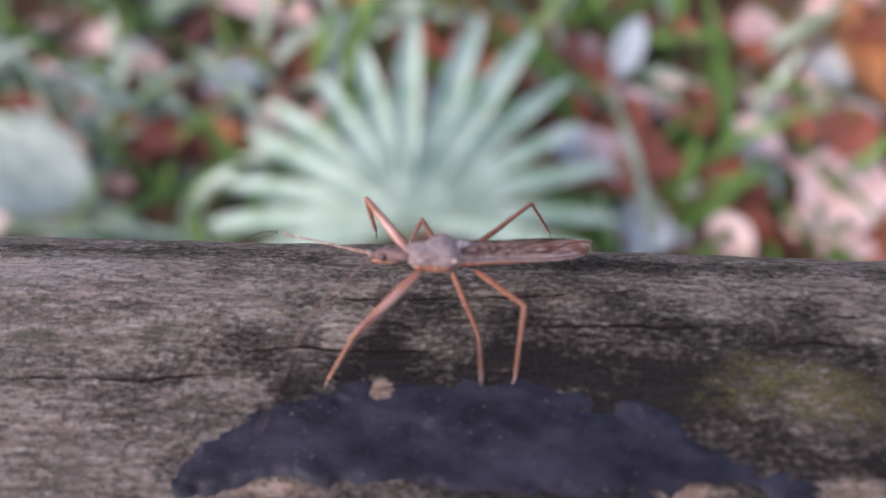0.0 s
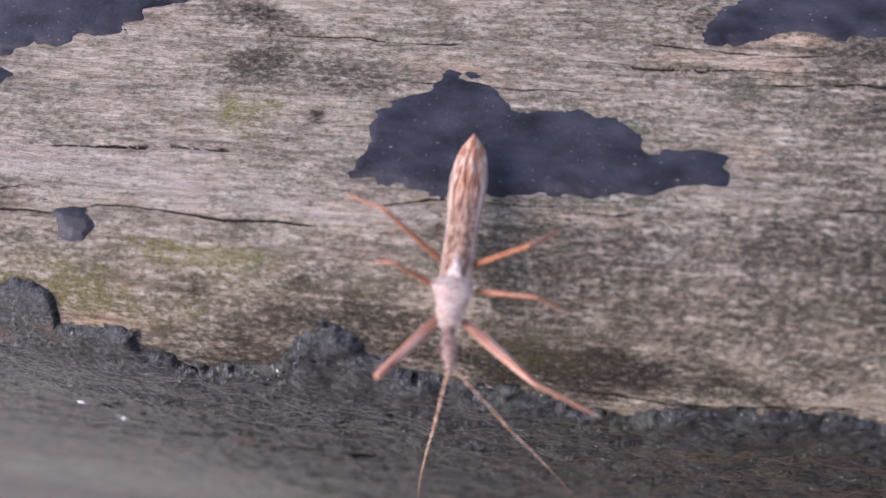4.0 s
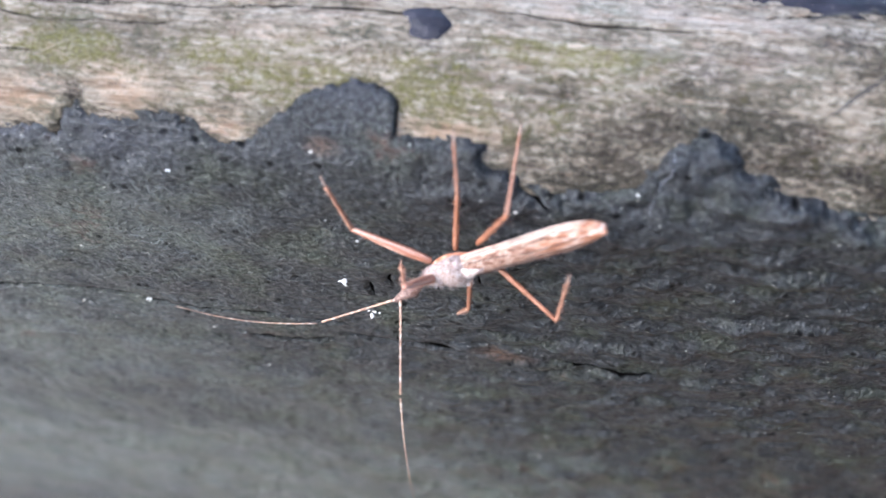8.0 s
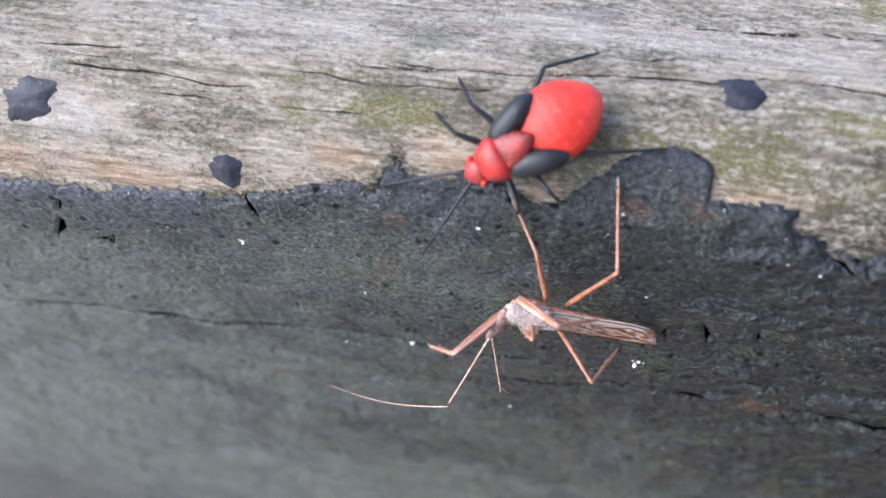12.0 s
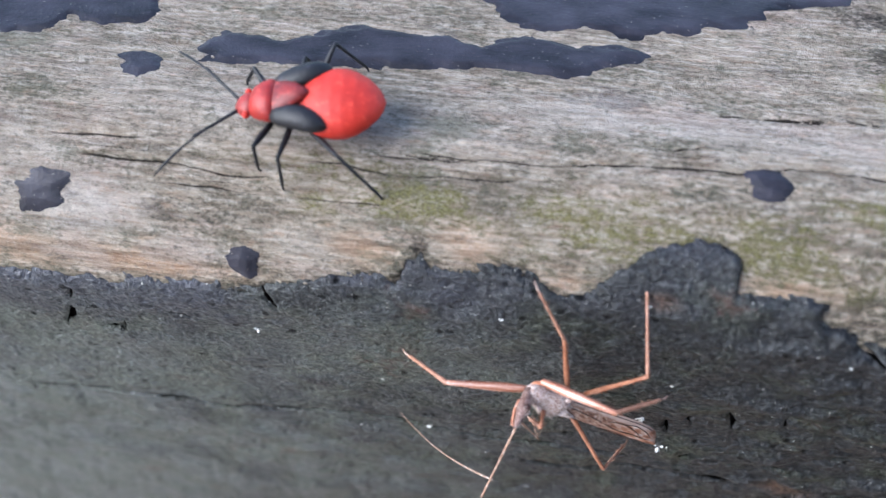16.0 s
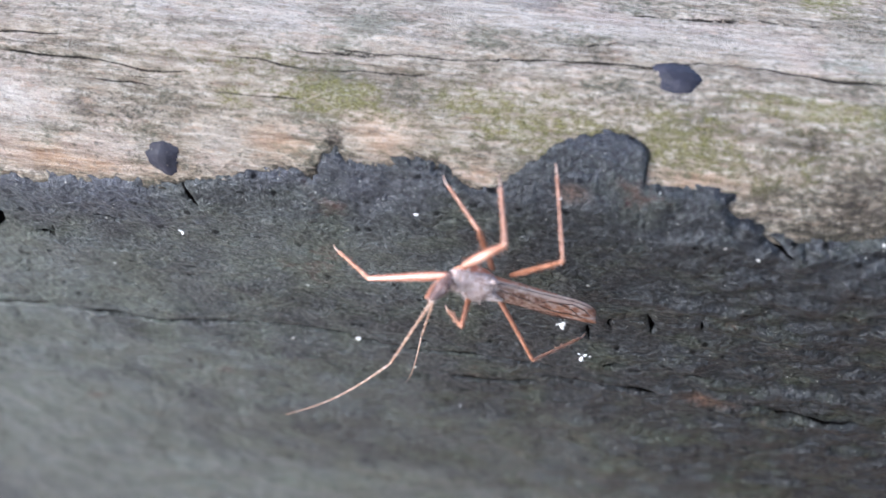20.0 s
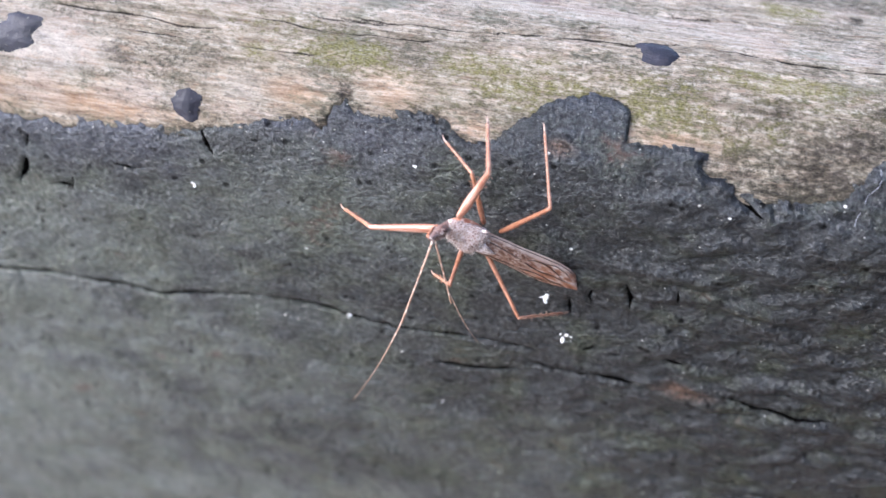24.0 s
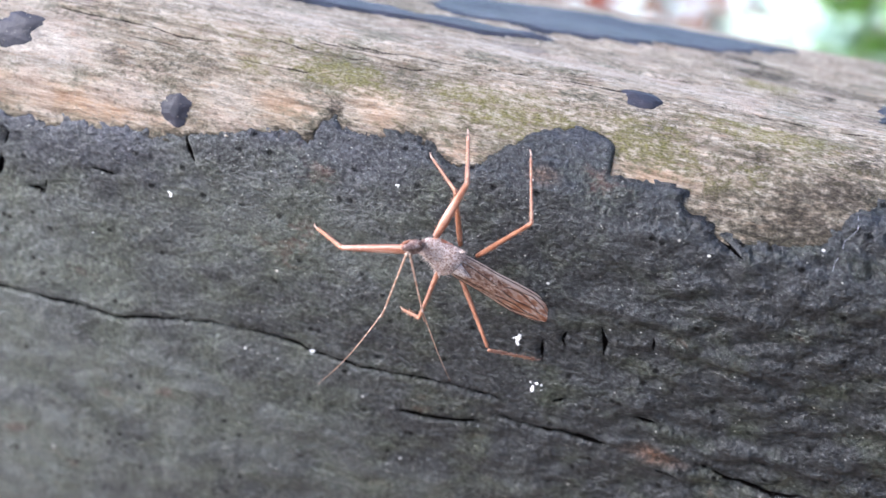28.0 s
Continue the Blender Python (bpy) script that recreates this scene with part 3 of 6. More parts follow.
FLAKES = [
    [(-42.2, -1.0), (-41.6, -2.6), (-41.0, -4.2), (-41.2, -6.4), (-38.4, -7.6), (-36.7, -9.7), (-33.6, -8.6), (-32.3, -7.0), (-25.6, -6.8), (-23.4, -4.3), (-18.6, -4.2), (-19.0, -2.8), (-22.1, -2.3), (-31.9, -1.0), (-37.0, -0.9), (-39.6, -1.5)],
    [(-79.4, -12.0), (-78.0, -9.8), (-75.0, -8.9), (-72.2, -10.0), (-68.9, -9.6), (-61.4, -11.6), (-58.6, -14.2), (-54.4, -15.3), (-52.0, -17.0), (-48.4, -20.0), (-45.6, -22.0), (-49, -22.4), (-58.3, -21.5), (-60.6, -20.4), (-63.5, -21.0), (-70, -20.4), (-78, -17)],
    [(-98.6, -3.1), (-97.3, -4.9), (-92.3, -5.3), (-87.8, -7.3), (-81.8, -6.9), (-79.2, -6.0), (-75.7, -7.9), (-72.4, -7.1), (-68.2, -8.0), (-68.2, -7.1), (-70.7, -6.2), (-71.8, -5.0), (-74.6, -4.4), (-76.6, -4.6), (-85.7, -3.7), (-95.7, -2.6)],
    [(-19.6, -13.5), (-18.4, -16.0), (-15.4, -18.0), (-12.0, -19.4), (-6.8, -20.2), (-0.8, -20.6), (4.2, -20), (8.4, -19.3), (10, -17.6), (11.6, -16.6), (16.5, -15.7), (14.6, -15.1), (11.7, -15.9), (9.5, -15.2), (2.6, -15.1), (-1.8, -14.5), (-7, -15.1),
     (-10.8, -14.6), (-14.2, -15.3), (-17.4, -14.0)],
    [(-61.0, 2.9), (-60.2, 2.6), (-58.9, 3.0), (-58.4, 3.6), (-58.9, 4.5), (-59.9, 4.4), (-60.5, 3.9)],
    [(-108.9, 8.6), (-106.8, 7.9), (-104.9, 8.2), (-105.7, 9.6), (-108.0, 10.7)],
    [(-104.2, -1.6), (-102.6, -2.5), (-100.9, -0.8), (-102.0, 0.4)],
    [(-118, -3.2), (-113.3, -3.4), (-110.1, -4.3), (-109.4, -5.7), (-106.6, -5.3), (-103.9, -6.2), (-103.6, -8.4), (-106, -11), (-118, -11)],
    [(-93.5, 11.6), (-92.5, 11.2), (-92.2, 12.4), (-92.4, 13.9), (-93.2, 13.3), (-93.7, 12.4)],
]
for n, outline in enumerate(FLAKES):
    peeled("paint_flake", outline, RAIL, 100 + 10 * n, 0.9 if len(outline) > 7 else 0.75, "", 0.06 if len(outline) > 7 else 0.05, [(-8.4, -20.2, 1.5, 0.9), (-10.9, -19.4, 0.7, 0.4), (-5.7, -17.9, 0.8, 0.6), (4.5, -19.6, 2.0, 0.6)] if n == 3 else ())


# ---- small shapes ----
def loft(rings, sides=16, cap=True):
    """A closed skin through elliptic rings of (x, y, z, half width, half height), along x, in millimetres."""
    bm = bmesh.new()
    loops = []
    for x, y, z, w, h in rings:
        loops.append([bm.verts.new(((x) / 1000, (y + w * math.cos(2 * math.pi * k / sides)) / 1000, (z + h * math.sin(2 * math.pi * k / sides)) / 1000)) for k in range(sides)])
    for a, b in zip(loops, loops[1:]):
        for k in range(sides):
            bm.faces.new((a[k], a[(k + 1) % sides], b[(k + 1) % sides], b[k]))
    if cap:
        bm.faces.new(loops[0])
        bm.faces.new(loops[-1][::-1])
    for f in bm.faces:
        f.smooth = True
    bmesh.ops.recalc_face_normals(bm, faces=bm.faces[:])
    return bm


def ball(x, y, z, a, b, c, segments=14):
    bm = bmesh.new()
    bmesh.ops.create_uvsphere(bm, u_segments=segments, v_segments=segments // 2 + 2, radius=1)
    bmesh.ops.transform(bm, matrix=Matrix.Translation((x / 1000, y / 1000, z / 1000)) @ Matrix.Diagonal((a / 1000, b / 1000, c / 1000, 1)), verts=bm.verts[:])
    for f in bm.faces:
        f.smooth = True
    return bm


def limb(length, thick, bend=0.0, sides=8, steps=9):
    """A limb along +x with its own swelling: thick lists half widths from the joint to the tip."""
    at = np.linspace(0, 1, len(thick))
    rings = []
    for t in np.linspace(0, 1, steps):
        r = float(np.interp(t, at, thick))
        rings.append((length * t, 0, bend * math.sin(math.pi * t), r, r))
    r0, r1 = rings[0], rings[-1]
    rings = [(r0[0] - 0.5 * r0[3], r0[1], r0[2], 0.4 * r0[3], 0.4 * r0[4])] + rings + [(r1[0] + 0.5 * r1[3], r1[1], r1[2], 0.4 * r1[3], 0.4 * r1[4])]
    return loft(rings, sides)


def hairs(bm, length, radius, count, size, seed):
    """Short fine hairs standing round a limb."""
    rng = random.Random(seed)
    for _ in range(count):
        x, a = rng.uniform(0.05, 0.97) * length, rng.uniform(0, 2 * math.pi)
        d = Vector((rng.uniform(0.1, 0.6), math.cos(a), math.sin(a))).normalized()
        p = Vector((x, radius * math.cos(a), radius * math.sin(a)))
        q = p + d * size * rng.uniform(0.6, 1.2)
        side = d.cross(Vector((1, 0.3, 0.2))).normalized() * 0.016
        vs = [bm.verts.new(v / 1000) for v in (p + side, p - side, q)]
        bm.faces.new(vs)
    return bm


def fuzz(bm, count, size, seed):
    """Fine hairs standing on the upper side of a skin, as a mesh of their own."""
    rng = random.Random(seed)
    bm.normal_update()
    faces = [f for f in bm.faces if f.normal.z > -0.1 and len(f.verts) == 4]
    fur = bmesh.new()
    for _ in range(count):
        f = rng.choice(faces)
        a, b = f.verts[0].co.lerp(f.verts[1].co, rng.random()), f.verts[3].co.lerp(f.verts[2].co, rng.random())
        p = a.lerp(b, rng.random())
        d = (f.normal + Vector((rng.uniform(-0.9, 0.1), rng.uniform(-0.5, 0.5), rng.uniform(-0.3, 0.3)))).normalized()
        side = d.cross(Vector((rng.uniform(-1, 1), rng.uniform(-1, 1), 0.3))).normalized() * 0.000014
        q = p + d * size * rng.uniform(0.5, 1.2) / 1000
        fur.faces.new([fur.verts.new(v) for v in (p + side, p - side, q)])
    return fur


def chitin(name, dark, light, pale, scale=1.0, pale_at=0.62, rough=0.5):
    m = Nodes(name, rough, 0.45)
    a = m.noise(m.obj(900 * scale, 900 * scale, 900 * scale), 1, 5, 0.65)
    b = m.noise(m.obj(3500 * scale, 3500 * scale, 3500 * scale), 1, 3, 0.6)
    col = m.ramp(a, (0.35, dark), (0.62, light))
    col = m.mix(m.step(b, pale_at - 0.08, pale_at + 0.04), col, pale)
    return m.done(col, m.bump(b, 0.00008, 0.6))


LEG = chitin("leg_chitin", lin(120, 72, 48), lin(152, 100, 74), lin(194, 154, 132), 2.4, 0.68, 0.4)
SHIN = chitin("shin_chitin", lin(128, 84, 62), lin(162, 116, 94), lin(198, 168, 150), 2.4, 0.66, 0.42)
FUZZ = chitin("fuzzy_thorax", lin(108, 84, 76), lin(152, 128, 118), lin(206, 190, 182), 2.6, 0.53, 0.8)
BELLY = chitin("belly", lin(150, 84, 58), lin(196, 132, 100), lin(220, 190, 170), 0.8, 0.62, 0.5)
VEIN = chitin("wing_vein", lin(40, 26, 22), lin(68, 44, 36), lin(116, 88, 76), 1, 0.7, 0.45)
FEEL = chitin("feeler", lin(128, 92, 72), lin(172, 136, 114), lin(206, 184, 168), 1, 0.6, 0.5)
CLAW = chitin("foot_chitin", lin(104, 74, 60), lin(138, 108, 92), lin(168, 142, 128), 1, 0.5, 0.5)
HEAD_SKIN = chitin("brown_head", lin(78, 52, 45), lin(118, 88, 78), lin(166, 144, 134), 2.6, 0.6, 0.6)
HAIR = chitin("whitish_hair", lin(160, 138, 130), lin(190, 170, 162), lin(214, 200, 194), 1, 0.6, 0.7)
EYE_DARK = chitin("dark_eye", lin(36, 22, 20), lin(64, 42, 36), lin(110, 80, 70), 1, 0.7, 0.25)


def netted_material():
    """Dull brown skin under a raised whitish net."""
    m = Nodes("netted_pronotum", 0.75, 0.3)
    warp = m.noise(m.obj(2600, 2600, 2600), 1, 3, 0.6)
    v = m.node("TexVoronoi")
    v.feature = "DISTANCE_TO_EDGE"
    m.put(v.inputs["Vector"], m.obj(5800, 5800, 5800))
    v.inputs["Scale"].default_value = 1.0
    ridge = m.step(m.math("ADD", v.outputs["Distance"], m.math("MULTIPLY", m.math("SUBTRACT", warp, 0.5), 0.25)), 0.2, 0.05)
    skin = m.ramp(m.noise(m.obj(1500, 1500, 1500), 1, 4, 0.6), (0.35, lin(104, 76, 68)), (0.65, lin(152, 122, 112)))
    return m.done(m.mix(m.math("MULTIPLY", ridge, 0.75), skin, lin(200, 186, 180)), m.bump(ridge, 0.00006, 0.8))


def streaked_leg():
    """Orange brown with pale streaks along the limb."""
    m = Nodes("streaked_femur", 0.4, 0.45)
    streak = m.noise(m.obj(160, 3600, 3600), 1, 3, 0.55)
    fine = m.noise(m.obj(5000, 9000, 9000), 1, 3, 0.6)
    col = m.ramp(streak, (0.36, lin(126, 74, 54)), (0.52, lin(160, 108, 86)), (0.66, lin(204, 168, 152)))
    return m.done(m.mix(m.step(fine, 0.6, 0.72), col, lin(214, 186, 172)), m.bump(fine, 0.00005, 0.5))


NET, STREAKED = netted_material(), streaked_leg()


def wing_material():
    """Brown streaked leathery base and a pale, glassy tip; u runs along the wing from its base."""
    m = Nodes("folded_wing", 0.5, 0.18)
    streak = m.noise(m.uv(1.5, 4.2), 1, 5, 0.65)
    speck = m.noise(m.uv(6, 8), 1, 3, 0.6)
    base = m.ramp(streak, (0.36, lin(76, 48, 37)), (0.5, lin(124, 90, 74)), (0.66, lin(174, 152, 138)))
    base = m.mix(m.math("MULTIPLY", m.step(speck, 0.57, 0.70), 0.7), base, lin(190, 172, 162))
    tip = m.ramp(m.noise(m.uv(0.7, 3.0), 1, 3), (0.34, lin(100, 56, 36)), (0.5, lin(146, 102, 80)), (0.66, lin(186, 166, 154)))
    place = m.node("SeparateXYZ", Vector=m.uv())
    col = m.mix(m.step(place.outputs[0], 4.6, 6.0), base, tip)
    col = m.mix(m.math("MULTIPLY", m.step(m.math("ABSOLUTE", place.outputs[1]), 0.72, 0.9), 0.5), col, lin(206, 184, 170))
    return m.done(col, m.bump(streak, 0.00012, 0.5))


WING = wing_material()


def wing_half(x):
    """Half width of the folded wings, x millimetres behind the neck."""
    return float(np.interp(x, [2.4, 3.2, 4.5, 6, 8, 9.5, 10.8, 11.6, 12.1, 12.35], [0.72, 0.98, 1.0, 1.0, 1.12, 1.15, 1.0, 0.75, 0.42, 0.08]))


def wing_mesh(side):
    bm = bmesh.new()
    uv = bm.loops.layers.uv.new("UVMap")
    xs = np.linspace(2.4, 12.35, 44)
    rows = []
    for x in xs:
        w = wing_half(x)
        row = []
        for k in range(11):
            v = -0.25 + 1.25 * k / 10
            y = v * w
            z = 0.62 - 0.62 * abs(v) ** 2.4 - 0.022 * (x - 2.4) + 0.03 * math.sin(9 * v) + (0.035 if side > 0 else 0)
            row.append((bm.verts.new((-x / 1000, side * y / 1000, z / 1000)), x - 2.4, side * y))
        rows.append(row)
    for a, b in zip(rows, rows[1:]):
        for k in range(10):
            f = bm.faces.new((a[k][0], a[k + 1][0], b[k + 1][0], b[k][0]))
            f.smooth = True
            for loop, c in zip(f.loops, (a[k], a[k + 1], b[k + 1], b[k])):
                loop[uv].uv = (c[1], c[2])
    bmesh.ops.recalc_face_normals(bm, faces=bm.faces[:])
    return bm


def tube(points, radius, sides=5):
    bm = bmesh.new()
    loops = []
    for n, p in enumerate(points):
        p = Vector(p)
        d = (Vector(points[min(n + 1, len(points) - 1)]) - Vector(points[max(n - 1, 0)])).normalized()
        a = d.cross(Vector((0.1, 0.2, 1))).normalized()
        b = d.cross(a)
        r = radius * (0.5 if n in (0, len(points) - 1) else 1)
        loops.append([bm.verts.new((p + r * (a * math.cos(2 * math.pi * k / sides) + b * math.sin(2 * math.pi * k / sides))) / 1000) for k in range(sides)])
    for a, b in zip(loops, loops[1:]):
        for k in range(sides):
            bm.faces.new((a[k], a[(k + 1) % sides], b[(k + 1) % sides], b[k])).smooth = True
    bm.faces.new(loops[0])
    bm.faces.new(loops[-1][::-1])
    return bm


def on_wing(x, v, side):
    w = wing_half(x)
    return (-x, side * v * w, 0.64 - 0.62 * abs(v) ** 2.4 - 0.022 * (x - 2.4) + 0.03 * math.sin(9 * v) + (0.035 if side > 0 else 0))


def placed(ob, m):
    ob.matrix_local = m
    return ob


def aim(a, b, up=(0, 0, 1)):
    """A pose at a whose x axis points to b, both in millimetres."""
    a, b = Vector(a), Vector(b)
    x = (b - a).normalized()
    y = Vector(up).cross(x)
    y = y.normalized() if y.length > 1e-3 else Vector((0, 1, 0))
    z = x.cross(y)
    return Matrix.Translation(a / 1000) @ Matrix((x, y, z)).transposed().to_4x4()


LEG_SIZE = {"front": (5.4, 4.0, (0.24, 0.33, 0.30, 0.24, 0.17)), "middle": (4.1, 3.8, (0.17, 0.2, 0.17, 0.14, 0.13)), "rear": (5.5, 5.3, (0.17, 0.19, 0.16, 0.14, 0.13))}
HIPS = {"front": (-0.6, 0.75, -0.55), "middle": (-2.6, 1.0, -0.7), "rear": (-4.2, 0.95, -0.7)}


def build_bug():
    bug = tagged(new("assassin_bug"), "slender pale brown assassin bug with orange legs, walking on the rail", "insect")
    part("abdomen", loft([(-2.2, 0, -0.2, 0.45, 0.38), (-3, 0, -0.2, 0.74, 0.52), (-5, 0, -0.2, 0.8, 0.52), (-8, 0, -0.22, 0.86, 0.42), (-10.4, 0, -0.2, 0.72, 0.32), (-11.4, 0, -0.12, 0.42, 0.2), (-11.8, 0, -0.1, 0.12, 0.06)], 18), BELLY, bug, "reddish brown abdomen")
    thorax = part("pronotum", loft([(0.05, 0, 0, 0.35, 0.32), (-0.1, 0, 0.02, 0.55, 0.48), (-0.35, 0, 0.05, 0.68, 0.58), (-0.8, 0, 0.1, 0.82, 0.68), (-1.15, 0, 0.08, 0.8, 0.64), (-1.5, 0, 0.16, 0.98, 0.76), (-2.1, 0, 0.22, 1.16, 0.82), (-2.55, 0, 0.2, 1.2, 0.78), (-2.9, 0, 0.1, 1.02, 0.62), (-3.1, 0, 0, 0.6, 0.4)], 22), NET, bug, "pronotum with whitish net of fine hair")
    for y in (-1, 1):
        part("shoulder_point", loft([(-2.2, 1.05 * y, 0.3, 0.16, 0.16), (-2.45, 1.28 * y, 0.42, 0.09, 0.09), (-2.6, 1.42 * y, 0.5, 0.02, 0.02)], 8), FUZZ, thorax)
    skin = bmesh.new()
    skin.from_mesh(thorax.data)
    part("thorax_hair", fuzz(skin, 420, 0.34, 9), HAIR, thorax, "short whitish hair")
    skin.free()
    part("scutellum", loft([(-2.85, 0, 0.62, 0.5, 0.16), (-3.3, 0, 0.72, 0.36, 0.16), (-3.8, 0, 0.72, 0.18, 0.1), (-4.3, 0, 0.66, 0.03, 0.03)], 12), FUZZ, bug)
    part("breast", ball(-1.9, 0, -0.45, 1.7, 0.85, 0.6), BELLY, bug)
    for side, name in ((-1, "wing"), (1, "wing")):
        wing = part(name, wing_mesh(side), WING, bug, "folded brown wing with a pale glassy tip")
        runs = [[(2.8 + 0.65 * k, 0.93) for k in range(14)], [(2.9 + 0.5 * k, 0.62 - 0.035 * k) for k in range(8)], [(6.9, 0.5), (7.4, 0.62), (8.2, 0.66), (9.2, 0.55), (10, 0.4), (10.6, 0.2)],
                [(6.8, 0.3), (7.4, 0.18), (8.4, 0.12), (9.6, 0.22), (10.6, 0.2), (11.4, 0.3)], [(8.2, 0.66), (9.4, 0.8), (10.6, 0.7), (11.4, 0.5)]]
        for run in runs:
            part("vein", tube([on_wing(x, v, side) for x, v in run], 0.034), VEIN, wing)
    head = part("head", loft([(-0.1, 0, 0, 0.3, 0.28), (0.3, 0, 0.0, 0.3, 0.28), (0.7, 0, 0.02, 0.36, 0.34), (1.1, 0, 0.03, 0.5, 0.44), (1.45, 0, 0.02, 0.55, 0.46), (1.8, 0, 0, 0.46, 0.4), (2.1, 0, -0.04, 0.32, 0.28), (2.6, 0, -0.1, 0.24, 0.2), (2.9, 0, -0.16, 0.1, 0.1)], 16), HEAD_SKIN, bug, "narrow brown head with short pale hair")
    skin = bmesh.new()
    skin.from_mesh(head.data)
    part("head_hair", fuzz(skin, 90, 0.22, 10), HAIR, head, "short whitish hair")
    skin.free()
    for y in (-1, 1):
        part("eye", ball(1.45, 0.5 * y, 0.1, 0.24, 0.18, 0.24, 12), EYE_DARK, head, "small dark bulging eye")
    part("beak", tube([(2.8, 0, -0.18), (2.78, 0, -0.36), (2.3, 0, -0.44), (1.6, 0, -0.5), (0.9, 0, -0.42)], 0.085, 8), BELLY, head, "curved brown beak folded below")
    moved = {"head": head}
    for side in ("right", "left"):
        moved["feeler_" + side] = part("antenna", limb(6.2, (0.085, 0.065, 0.06, 0.07)), FEEL, bug, "thin jointed feeler")
        moved["lash_" + side] = part("antenna_tip", limb(9.5, (0.055, 0.042, 0.034, 0.024, 0.016), 0.5, 6, 14), FEEL, bug, "hair-thin end of the feeler")
        for place in ("front", "middle", "rear"):
            thigh, shin, thick = LEG_SIZE[place]
            key = place + "_" + side
            bm = hairs(limb(thigh, thick), thigh, thick[2], 70, 0.2, 3)
            moved["femur_" + key] = part("femur", bm, STREAKED if place == "front" else LEG, bug, "thick front femur with pale streaks" if place == "front" else "orange brown femur")
            r = 0.15 if place == "front" else 0.11
            bm = hairs(limb(shin, (r * 1.15, r * 0.9, r * 0.8, r * 0.85)), shin, r, 80, 0.18, 5)
            tibia = part("tibia", bm, SHIN, bug, "thin pale orange tibia")
            moved["tibia_" + key] = tibia
            foot = part("tarsus", limb(0.85, (0.08, 0.07, 0.06, 0.05), 0.06, 6, 5), CLAW, tibia, "pale jointed foot")
            placed(foot, Matrix.Translation((shin / 1000, 0, 0)) @ pose(0, 0, 0, 0, 8, 0))
            for y in (-1, 1):
                placed(part("claw", tube([(0, 0, 0), (0.12, 0.07 * y, -0.02), (0.18, 0.1 * y, -0.1)], 0.02, 5), EYE_DARK, tibia), Matrix.Translation(((shin + 0.84) / 1000, 0, -0.0001)))
    return bug, moved


RED = chitin("red_skin", lin(160, 30, 18), lin(186, 42, 27), lin(198, 58, 42), 0.5, 0.66, 0.6)
DULL_RED = chitin("brownish_red", lin(88, 22, 20), lin(134, 34, 29), lin(160, 62, 54), 0.8, 0.66, 0.5)
RED_BROWN = chitin("dusky_red", lin(112, 20, 16), lin(150, 32, 25), lin(172, 52, 42), 0.8, 0.68, 0.5)
BLACK = chitin("blue_black", lin(8, 7, 10), lin(17, 15, 20), lin(44, 40, 48), 0.6, 0.68, 0.55)
NYMPH_SIZE = {"front": (2.7, 2.5), "middle": (3.0, 2.8), "rear": (4.0, 4.2)}
NYMPH_HIPS = {"front": (2.6, 1.0, -0.7), "middle": (1.2, 1.2, -0.8), "rear": (0.0, 1.3, -0.8)}


